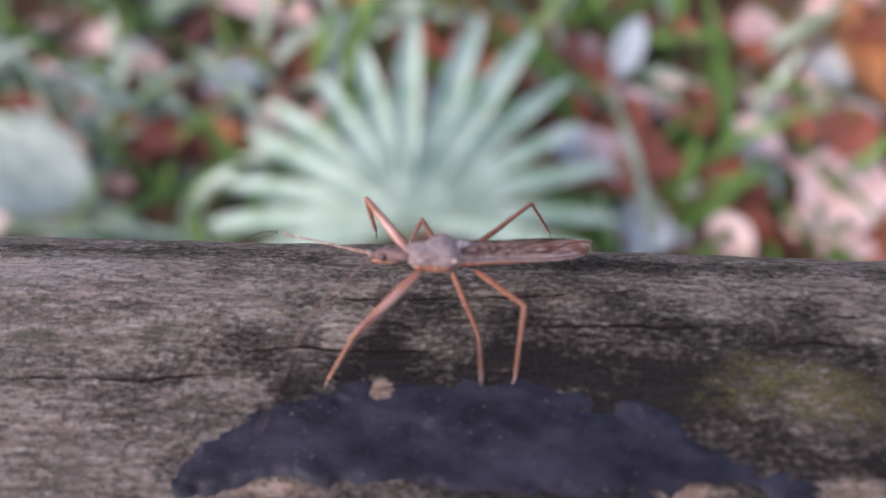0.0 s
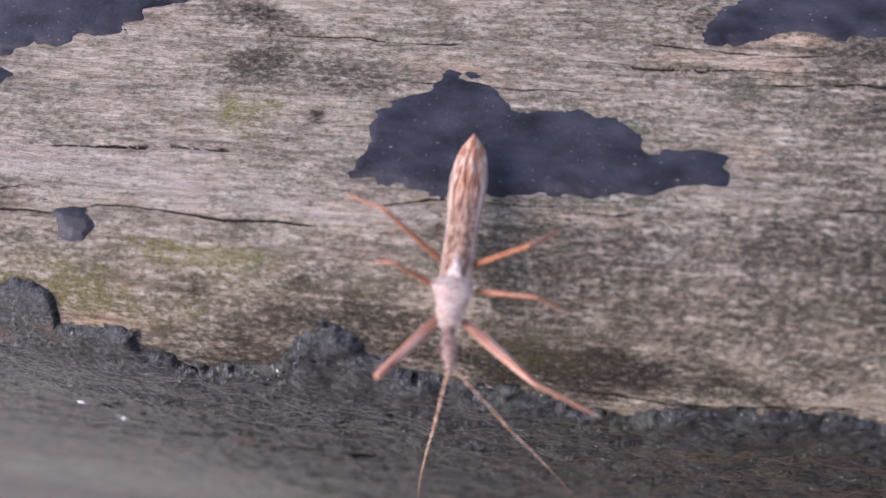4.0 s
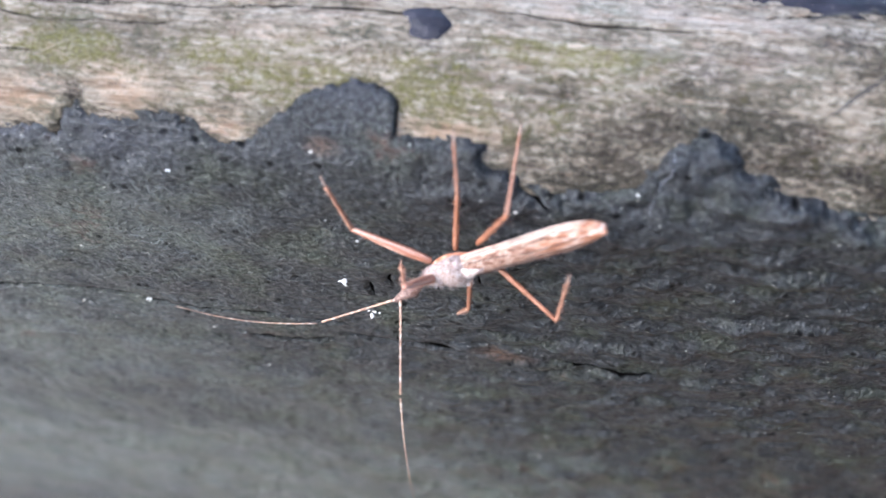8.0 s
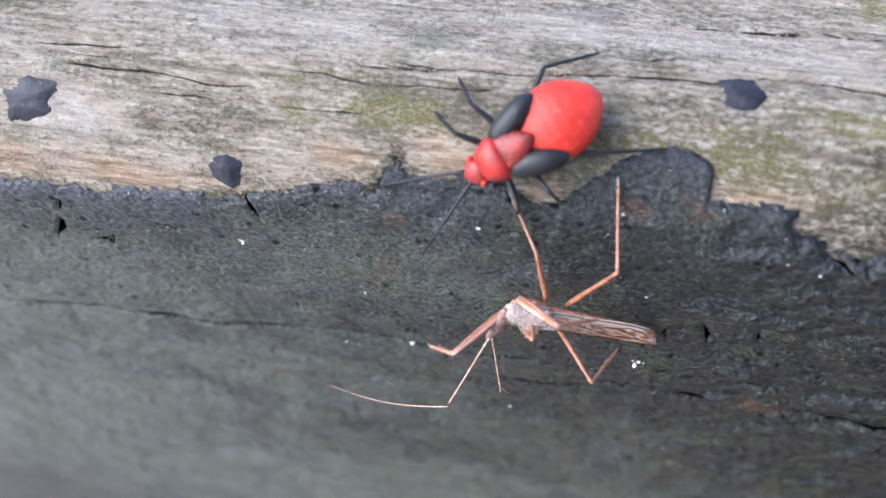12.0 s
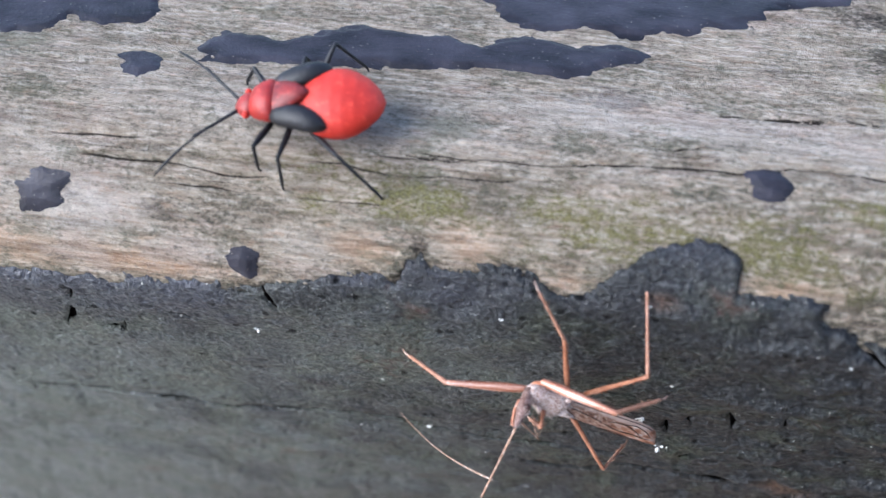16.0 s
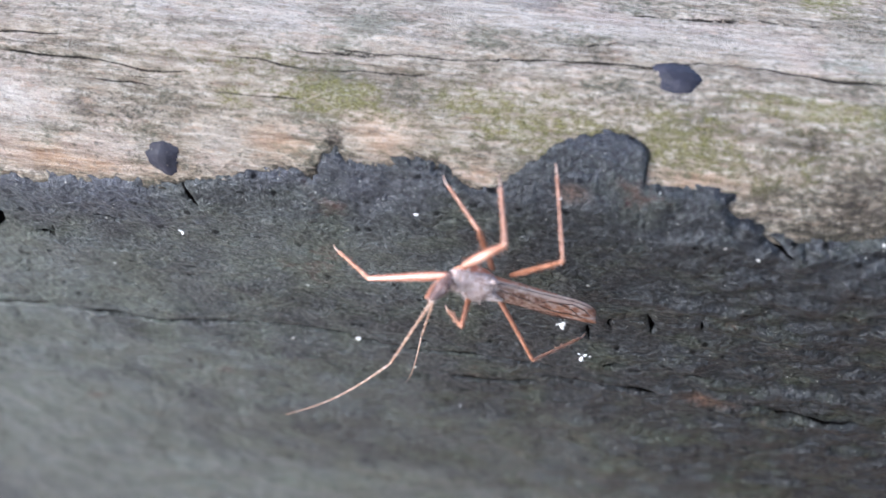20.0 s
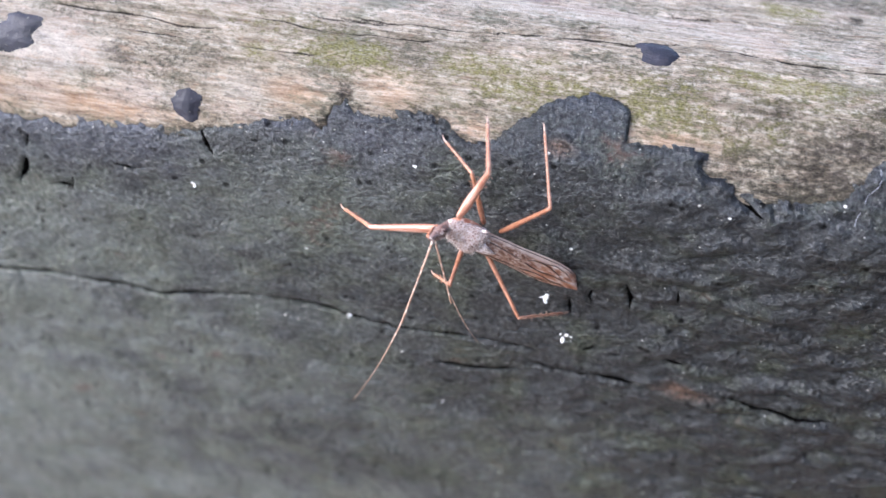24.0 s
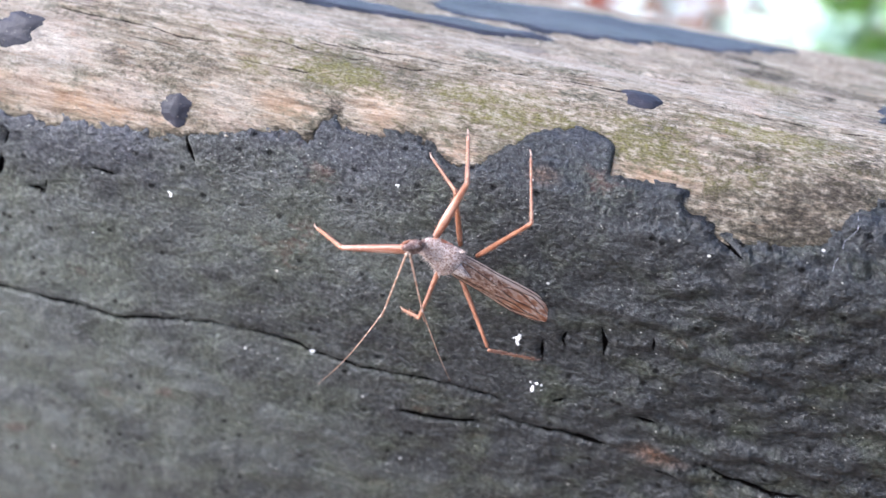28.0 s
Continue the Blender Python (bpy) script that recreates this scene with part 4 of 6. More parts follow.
def build_nymph():
    nymph = tagged(new("red_bug_nymph"), "plump bright red bug nymph with black wing pads and legs", "insect")
    # the belly's rings are shallow creases
    rings = []
    for k in range(33):
        t = k / 32
        a = math.pi * (0.12 + 0.88 * t)
        w = max(math.sin(a), 0) ** 0.55 * (0.84 + 0.16 * math.sin(math.pi * t * 0.8))
        crease = 1 - 0.012 * (k % 4 == 0)
        rings.append((0.7 - 6.2 * t, 0, 0.15, max(2.7 * w * crease, 0.06), max(1.8 * w * crease, 0.05)))
    part("abdomen", loft(rings, 30), RED, nymph, "swollen bright red abdomen")
    part("back_plate", loft([(2.5, 0, 0.75, 1.2, 0.55), (1.9, 0, 1.0, 1.35, 0.62), (1.2, 0, 1.2, 1.2, 0.62), (0.5, 0, 1.36, 0.9, 0.56), (0.0, 0, 1.46, 0.55, 0.46), (-0.35, 0, 1.5, 0.2, 0.3)], 18), DULL_RED, nymph, "dull red middle plate between the wing pads")
    part("pronotum", loft([(3.9, 0, 0.2, 0.85, 0.6), (3.6, 0, 0.4, 1.15, 0.85), (3.1, 0, 0.55, 1.42, 1.0), (2.5, 0, 0.65, 1.62, 1.06), (2.1, 0, 0.62, 1.6, 0.98), (1.9, 0, 0.55, 1.3, 0.8)], 22), RED_BROWN, nymph, "brownish red pronotum")
    for y in (-1, 1):
        part("wing_pad", loft([(2.3, 1.15 * y, 0.7, 0.45, 0.4), (1.7, 1.35 * y, 0.9, 0.72, 0.55), (0.8, 1.5 * y, 1.08, 0.9, 0.66), (-0.1, 1.72 * y, 1.12, 0.95, 0.72), (-0.9, 1.98 * y, 1.06, 0.8, 0.68), (-1.45, 2.15 * y, 1.0, 0.5, 0.48), (-1.75, 2.22 * y, 0.95, 0.18, 0.2)], 16), BLACK, nymph, "blue-black wing pad")
    part("breast", ball(1.6, 0, -0.35, 2.1, 1.15, 0.75), BLACK, nymph)
    head = part("head", loft([(3.5, 0, 0.2, 0.6, 0.45), (3.8, 0, 0.2, 0.85, 0.6), (4.2, 0, 0.15, 0.95, 0.62), (4.6, 0, 0.05, 0.8, 0.52), (4.9, 0, -0.05, 0.5, 0.36), (5.1, 0, -0.15, 0.2, 0.16)], 18), DULL_RED, nymph, "wine red head")
    for y in (-1, 1):
        part("eye", ball(4.15, 0.95 * y, 0.3, 0.26, 0.22, 0.28, 12), RED, head, "glossy red eye")
    part("beak", tube([(5.0, 0, -0.2), (5.0, 0, -0.6), (4.5, 0, -0.95), (3.6, 0, -1.0)], 0.14, 8), BLACK, head)
    moved = {}
    for side in ("right", "left"):
        y = 1 if side == "left" else -1
        moved["feeler_" + side] = part("antenna", limb(3.6, (0.13, 0.11, 0.11, 0.13)), BLACK, nymph, "black feeler")
        moved["lash_" + side] = part("antenna_tip", limb(4.4, (0.1, 0.08, 0.1, 0.11, 0.05), 0.2), BLACK, nymph)
        for place in ("front", "middle", "rear"):
            thigh, shin = NYMPH_SIZE[place]
            key = place + "_" + side
            moved["femur_" + key] = part("femur", hairs(limb(thigh, (0.18, 0.24, 0.24, 0.2, 0.15)), thigh, 0.2, 40, 0.16, 7), BLACK, nymph)
            tibia = part("tibia", hairs(limb(shin, (0.14, 0.13, 0.12, 0.13)), shin, 0.12, 60, 0.2, 8), BLACK, nymph)
            moved["tibia_" + key] = tibia
            placed(part("tarsus", limb(0.7, (0.1, 0.09, 0.08), 0.05, 6, 4), BLACK, tibia), Matrix.Translation((shin / 1000, 0, 0)) @ pose(0, 0, 0, 0, 12, 0))
    nymph.scale = (0.92, 0.92, 0.92)
    return nymph, moved


BUG_THING, BUG_PARTS = build_bug()
NYMPH_THING, NYMPH_PARTS = build_nymph()


# ---- crumbs and lint on the rail ----
def on_rail(u, s, lift=0.0):
    (y, z), (ny, nz) = around(s)
    return Vector((u / 1000, y + ny * lift / 1000, z + nz * lift / 1000)), Vector((0, ny, nz))


def plain(name, dark, light, scale, rough=0.8):
    m = Nodes(name, rough, 0.3)
    a = m.noise(m.obj(scale, scale, scale), 1, 5, 0.65)
    return m.done(m.ramp(a, (0.35, dark), (0.65, light)), m.bump(a, 0.1 / scale, 0.5))


# the rail's solid core and the posts it stands on
POST_WOOD = plain("post_wood", lin(92, 82, 72), lin(150, 138, 124), 60, 0.9)


def block(x0, x1, y0, y1, z0, z1, bevel=0.004):
    bm = bmesh.new()
    bmesh.ops.create_cube(bm, size=1, matrix=Matrix.Translation(((x0 + x1) / 2, (y0 + y1) / 2, (z0 + z1) / 2)) @ Matrix.Diagonal((x1 - x0, y1 - y0, z1 - z0, 1)))
    bmesh.ops.bevel(bm, geom=bm.edges[:], offset=bevel, segments=2, affect="EDGES")
    return bm


part("core", block(-0.9, 0.7, -0.009, 0.027, 0.565, 0.785), POST_WOOD, RAIL)
for x in (-0.75, 0.55):
    part("post", block(x - 0.045, x + 0.045, -0.036, 0.054, -0.05, 0.567), POST_WOOD, RAIL, "square weathered timber post under the rail")

CRUMB = plain("white_crumb", lin(190, 188, 184), lin(240, 238, 236), 4000)
LINT = plain("pale_lint", lin(110, 112, 122), lin(160, 162, 172), 3000)


def crumb(u, s, size, seed, name="crumb"):
    """A ragged crumb of a few grains grown together."""
    rng = random.Random(seed)
    bm = bmesh.new()
    for _ in range(9):
        p = Vector((rng.gauss(0, 0.4), rng.gauss(0, 0.4), rng.uniform(0, 0.25))) * size
        bmesh.ops.create_icosphere(bm, subdivisions=1, radius=size * rng.uniform(0.18, 0.42) / 1000, matrix=Matrix.Translation(p / 1000))
    for v in bm.verts:
        v.co *= 1 + 0.25 * rng.uniform(-1, 1)
    ob = tagged(part(name, bm, CRUMB), "tiny white crumb stuck to the dark paint", "crumb", "crumbs on the rail")
    at, n = on_rail(u, s, 0.25)
    ob.matrix_world = Matrix.Translation(at) @ n.to_track_quat("Z", "Y").to_matrix().to_4x4()
    return ob


for k, (u, s, size) in enumerate([(-64.8, 24.3, 0.5), (-66.0, 29.2, 0.28), (-62.6, 27.8, 0.55), (-92.5, 19.0, 0.32), (-86, 38.6, 0.3), (-80.3, 29.8, 0.22), (-32.2, 24.0, 0.3), (-30.0, 26.8, 0.28), (-99, 24, 0.2), (-72, 38, 0.2), (-48, 27, 0.22), (-75.4, 14.4, 0.16), (-57, 36, 0.2)]):
    crumb(u, s, size, 200 + k)


def thread(points, radius, label):
    """A fibre lying on the rail, smoothed through a few places of (u, s, lift)."""
    pts = [Vector(on_rail(u, s, lift)[0]) * 1000 for u, s, lift in points]
    smooth = []
    for k in range(len(pts) - 1):
        p0, p1, p2, p3 = pts[max(k - 1, 0)], pts[k], pts[k + 1], pts[min(k + 2, len(pts) - 1)]
        for t in np.linspace(0, 1, 7)[:-1]:
            smooth.append(0.5 * (2 * p1 + (p2 - p0) * t + (2 * p0 - 5 * p1 + 4 * p2 - p3) * t * t + (3 * p1 - p0 - 3 * p2 + p3) * t**3))
    base = smooth[0].copy()
    ob = tagged(part("lint_fibre", tube([p - base for p in smooth], radius, 5), LINT), label, "lint", "lint on the rail")
    ob.matrix_world = Matrix.Translation(base / 1000)
    return ob


thread([(-44.5, 9.9, 0.5), (-44.5, 10.9, 0.9), (-45.0, 11.7, 0.5), (-45.0, 12.4, 0.4), (-45.3, 13.2, 0.5), (-45.3, 14.0, 0.4), (-45.8, 14.7, 0.4), (-46.5, 15.3, 0.4), (-46.4, 16.3, 0.5), (-46.4, 17.0, 0.4)], 0.017, "thin curled pale lint fibre caught on the paint")
thread([(-46.5, 15.3, 0.5), (-45.8, 14.8, 0.6), (-45.4, 15.0, 0.4), (-45.1, 15.5, 0.5), (-44.8, 14.9, 0.4), (-45.2, 14.5, 0.7)], 0.015, "thin curled pale lint fibre caught on the paint")

# ---- plants and fallen leaves behind the rail ----
FROND = plain("palm_green", lin(140, 168, 138), lin(196, 214, 192), 40, 0.4)
GRASS = plain("grey_green_blade", lin(120, 140, 110), lin(182, 196, 172), 30, 0.5)
GREEN = plain("leaf_green", lin(56, 92, 34), lin(110, 144, 66), 30, 0.5)
TAN = plain("tan_dead_leaf", lin(196, 120, 66), lin(232, 172, 116), 30, 0.7)
PINK = plain("pale_dead_leaf", lin(222, 176, 158), lin(246, 222, 210), 20, 0.6)
GREY = plain("silvery_leaf", lin(160, 172, 166), lin(214, 220, 216), 30, 0.5)
RUST = plain("rusty_dead_leaf", lin(118, 62, 48), lin(176, 106, 80), 30, 0.7)
SAGE = plain("grey_green_leaf", lin(118, 134, 118), lin(168, 180, 164), 30, 0.5)
UMBER = plain("dark_dead_leaf", lin(70, 44, 38), lin(120, 80, 70), 30, 0.8)
DARK = plain("shade_shrub_leaf", lin(30, 44, 24), lin(58, 78, 42), 30, 0.6)
BARK = plain("stem_bark", lin(70, 52, 42), lin(120, 96, 80), 60, 0.9)


def blade(bm, length, width, cup=0.25, droop=0.2, rows=10, tip=0.9, m=Matrix()):
    """A pointed leaf along +y with a folded midrib, added to bm."""
    lines = []
    for k in range(rows + 1):
        t = k / rows
        w = width * math.sin(math.pi * min(t * 0.97 + 0.03, 1.0)) ** tip / 2
        z = -droop * length * t * t
        lines.append([bm.verts.new(m @ Vector((x * w, t * length, z + cup * w * abs(x)))) for x in (-1, -0.5, 0, 0.5, 1)])
    for a, b in zip(lines, lines[1:]):
        for k in range(4):
            bm.faces.new((a[k], a[k + 1], b[k + 1], b[k])).smooth = True
    return bm


def palm_frond(x, y, z, radius, turn, tilt, roll=0.0, spread_deg=200, fingers=26, seed=1):
    """A fan of pleated fingers on a stalk."""
    frond = tagged(new("palm_frond"), "pale green fan-shaped palm frond low over the litter", "palm")
    rng = random.Random(seed)
    for k in range(fingers):
        a = radians(-spread_deg / 2 + spread_deg * k / (fingers - 1) + rng.uniform(-1.5, 1.5))
        far = radius * (0.82 + 0.18 * math.cos(a)) * rng.uniform(0.84, 1.08)
        bm = blade(bmesh.new(), far, far * 0.11, 0.7, 0.06 + rng.uniform(0, 0.16), 12, 0.62)
        finger = part("leaflet", bm, FROND, frond)
        finger.matrix_local = Matrix.Rotation(-a, 4, "Z") @ pose(0, 0, 0, rng.uniform(-3, 3), rng.uniform(-12, 12), 0)
    part("stalk", tube([(0, 0, 0), (4, -60, -20), (8, -140, -70), (10, -240, -180)], 4.0, 8), GRASS, frond)
    frond.matrix_world = pose(x, y, z, tilt, roll, turn)
    return frond


palm_frond(-0.105, 0.39, 0.16, 0.245, 3, 4, 0, 200, 15, 1)
palm_frond(0.36, 1.85, 0.44, 0.36, -10, 25, 0, 200, 20, 5)


def fallen_leaf(x, y, z, length, width, turn, material, label, tilt=8, roll=0, curl=0.1):
    leaf = tagged(part("fallen_leaf", blade(bmesh.new(), length, width, 0.35, curl, 12, 0.75), material), label, "leaf", "leaves on the ground")
    mm = length * 1000
    part("midrib", tube([(0, mm * t, -curl * mm * t * t + 0.4) for t in (-0.22, -0.1, 0, 0.2, 0.4, 0.6, 0.8, 0.97)], max(0.9, 0.008 * mm), 6), material, leaf)
    leaf.matrix_world = pose(x, y, z, tilt, roll, turn) @ Matrix.Translation((0, -length / 2, 0))
    return leaf


fallen_leaf(0.375, 0.70, 0.03, 0.17, 0.10, 25, TAN, "large curled orange tan dead leaf on the litter", 15, 10)
fallen_leaf(0.315, 0.505, 0.05, 0.13, 0.085, -20, PINK, "pale pinkish dead leaf lying on the litter", 10)
fallen_leaf(-0.53, 0.475, 0.10, 0.19, 0.12, 75, SAGE, "broad greyish green leaf over the litter", 10)
fallen_leaf(-0.445, 0.56, 0.03, 0.16, 0.035, 25, RUST, "narrow rusty curled dead leaf", 12)
fallen_leaf(-0.41, 0.50, 0.02, 0.10, 0.04, 10, UMBER, "dark brown dead leaf on the litter", 8)
fallen_leaf(-0.335, 0.765, 0.04, 0.15, 0.07, 70, PINK, "pale pinkish dead leaf lying on the litter", 10)
fallen_leaf(0.108, 0.685, 0.05, 0.08, 0.035, -20, GREY, "small silvery leaf standing in the litter", 20)
fallen_leaf(0.045, 0.545, 0.06, 0.06, 0.045, 60, GREY, "small silvery leaf standing in the litter", 10)
fallen_leaf(0.15, 0.632, 0.03, 0.055, 0.045, 10, PINK, "pale pinkish dead leaf lying on the litter", 10)
fallen_leaf(0.117, 0.563, 0.03, 0.035, 0.03, 30, PINK, "small pale dead leaf lying on the litter", 5)
fallen_leaf(0.325, 0.675, 0.03, 0.06, 0.05, 40, GREY, "small silvery leaf standing in the litter", 10)
fallen_leaf(0.27, 0.60, 0.03, 0.07, 0.03, 80, GREY, "small silvery leaf standing in the litter", 10)
fallen_leaf(0.24, 0.54, 0.03, 0.07, 0.035, 30, GREY, "small silvery leaf standing in the litter", 10)
fallen_leaf(0.03, 0.70, 0.03, 0.11, 0.05, 35, UMBER, "dark brown dead leaf on the litter", 5)
fallen_leaf(-0.14, 0.72, 0.03, 0.09, 0.05, 10, RUST, "rusty dead leaf on the litter", 5)
fallen_leaf(0.21, 0.48, 0.03, 0.09, 0.05, 60, RUST, "rusty dead leaf on the litter", 5)
fallen_leaf(0.09, 0.60, 0.03, 0.14, 0.018, -25, RUST, "thin rusty dead stalk on the litter", 5)


def litter():
    """Many small dead leaves lying over one another."""
    rng = random.Random(4)
    for material, count, tone in ((RUST, 200, "rusty"), (UMBER, 240, "dark brown"), (TAN, 70, "tan"), (PINK, 270, "pale"), (GREY, 190, "silvery")):
        bm = bmesh.new()
        for _ in range(count):
            size = rng.uniform(0.035, 0.095)
            m = pose(rng.uniform(-1.1, 1.0), rng.uniform(0.06, 1.5), rng.uniform(0.008, 0.03), rng.uniform(-14, 14), rng.uniform(-14, 14), rng.uniform(0, 360))
            blade(bm, size, size * rng.uniform(0.4, 0.7), 0.4, rng.uniform(-0.15, 0.25), 5, 0.75, m)
        tagged(part("leaf_litter", bm, material), tone + " dead leaves scattered over the forest floor", "litter", kind="stuff")
    for material, count, tone in ((PINK, 36, "pale pinkish"), (RUST, 60, "reddish")):
        bm = bmesh.new()
        for _ in range(count):
            size = rng.uniform(0.03, 0.08)
            m = pose(rng.uniform(0.08, 0.62), rng.uniform(0.45, 1.0), rng.uniform(0.03, 0.06), rng.uniform(-5, 30), rng.uniform(-14, 14), rng.uniform(0, 360))
            blade(bm, size, size * rng.uniform(0.5, 0.8), 0.4, rng.uniform(-0.15, 0.25), 5, 0.75, m)
        tagged(part("leaf_litter", bm, material), tone + " dead leaves heaped beside the palm", "litter", kind="stuff")
    for material, count, low, high in ((GRASS, 300, -1.0, -0.2), (GREEN, 260, -0.8, 0.3), (GREEN, 130, 0.1, 0.8), (GRASS, 70, 0.0, 0.8)):
        bm = bmesh.new()
        for _ in range(count):
            x, y = rng.uniform(low, high), rng.uniform(0.34, 1.1)
            m = pose(x, y, 0, rng.uniform(10, 80), 0, rng.uniform(0, 360))
            blade(bm, rng.uniform(0.08, 0.2), rng.uniform(0.008, 0.02), 0.4, rng.uniform(0.1, 0.5), 5, 0.6, m)
        tagged(part("ground_grass", bm, material), "loose tufts of green grass blades in the litter", "grass", kind="stuff")


litter()


def shrub(x, y, height, reach, count, material, seed, label, leaf=1.0):
    bush = tagged(new("shrub"), label, "shrub", "shrubs behind the rail")
    rng = random.Random(seed)
    tips = []
    for k in range(7):
        a, r = rng.uniform(0, 2 * math.pi), rng.uniform(0.2, 0.8) * reach
        top = Vector((r * math.cos(a), r * math.sin(a), height * rng.uniform(0.6, 1.0))) * 1000
        part("stem", tube([(0, 0, 0), tuple(top * 0.35 + Vector((0, 0, 30))), tuple(top * 0.7), tuple(top)], 4, 6), BARK, bush)
        tips.append(top / 1000)
    bm = bmesh.new()
    for _ in range(count):
        t = rng.choice(tips) * rng.uniform(0.35, 1.05)
        p = t + Vector((rng.gauss(0, 0.07), rng.gauss(0, 0.07), rng.gauss(0, 0.05)))
        size = rng.uniform(0.04, 0.09) * leaf
        blade(bm, size, size * 0.5, 0.3, 0.2, 5, 0.8, pose(*p, rng.uniform(-50, 40), rng.uniform(-40, 40), rng.uniform(0, 360)))
    part("foliage", bm, material, bush)
    bush.matrix_world = pose(x, y, 0)
    return bush


shrub(0.55, 1.75, 0.75, 0.35, 420, GREEN, 11, "leafy green shrub growing on the forest floor")
shrub(0.09, 1.72, 0.62, 0.16, 260, GREY, 12, "shrub with pale silvery leaves on the forest floor")
shrub(-0.14, 1.78, 0.62, 0.16, 220, RUST, 13, "dry shrub with rusty dead leaves still on it")
shrub(1.0, 2.6, 1.0, 0.5, 480, GREEN, 14, "leafy green shrub growing on the forest floor")
shrub(-0.7, 2.4, 0.8, 0.5, 420, GREEN, 15, "leafy green shrub growing on the forest floor")
shrub(1.6, 2.2, 0.9, 0.5, 420, GREEN, 16, "leafy green shrub growing on the forest floor")
# unseen dark shrubs, added to shade and darken the rail's right side
for n, (x, y, height) in enumerate([(0.38, -0.64, 1.8), (0.75, -0.85, 2.2), (0.5, -1.25, 2.5), (1.15, -0.55, 2.0), (0.2, -1.6, 2.6)]):
    shrub(x, y, height, 0.28, 1100, DARK, 30 + n, "unseen dark shrub added to block light from the front right", 1.5)
shrub(0.5, 3.4, 1.1, 0.7, 600, GREY, 17, "shrub with pale silvery leaves on the forest floor")


# ---- how the insects move: millimetres, degrees ----
BUG = [
    (0, -6.8, 24.2, 804.7, 23, -22, -162),
    (0.5, -11.5, 21.5, 804.3, 15, -18, -152),
    (1, -15.4, 20.3, 805.2, 10, -18, -153),
    (1.5, -20.3, 17.1, 805.2, 1, -16, -144),
    (2, -25.5, 11.2, 804.8, 0, -11, -130),
    (2.5, -29.1, 7, 805.2, 0, -13, -127),
    (3, -32.4, 0.9, 804.3, 0, -8, -113),
    (3.5, -34.6, -7, 804.4, 0, -9, -101),
    (4, -34.5, -11.6, 801.6, 0, 4, -91),
    (4.5, -34.7, -14.2, 798.7, 1, 19, -87),
    (6.5, -42.1, -17.2, 786.6, -58, 58, -150),
    (7, -46.1, -15.8, 790.2, -69, 33, -170),
    (7.2, -50, -15.9, 788.7, -80, 28, -177),
    (8, -58.5, -16.1, 787.2, -84, 32, -178),
    (8.2, -60.4, -15.9, 788.5, -84, 24, 178),
    (9, -68.8, -15.9, 786.7, -88, 29, 180),
    (9.8, -74.76, -18.7, 790.22, -93, -20, -171),
    (10, -72.95, -15.63, 787.6, -91, -24, -177),
    (10.5, -73.25, -16.03, 787.63, -91, -23, -177),
    (11, -73.02, -15.53, 786.56, -91, -23, -173),
    (12, -72.84, -17.22, 788.3, -97, -26, -165),
    (12.5, -72.82, -16.87, 788.28, -94, -29, -165),
    (14.5, -71.7, -19.72, 792.66, -107, -46, -155),
    (15, -71.83, -18.62, 790.98, -106, -46, -158),
    (16.4, -73.36, -16.64, 788.99, -97, -35, -167),
    (17, -72.79, -16.34, 788.26, -100, -32, -160),
    (18, -72.27, -18.69, 792.7, -101, -36, -159),
    (19, -72.39, -19.44, 793.8, -101, -35, -160),
    (20, -72.26, -18.87, 792.78, -101, -35, -160),
    (21, -72.43, -17.01, 790.29, -99, -33, -162),
    (25, -72.07, -18.23, 790.62, -102, -33, -155),
    (28, -72.19, -18.08, 790.02, -103, -30, -153),
]
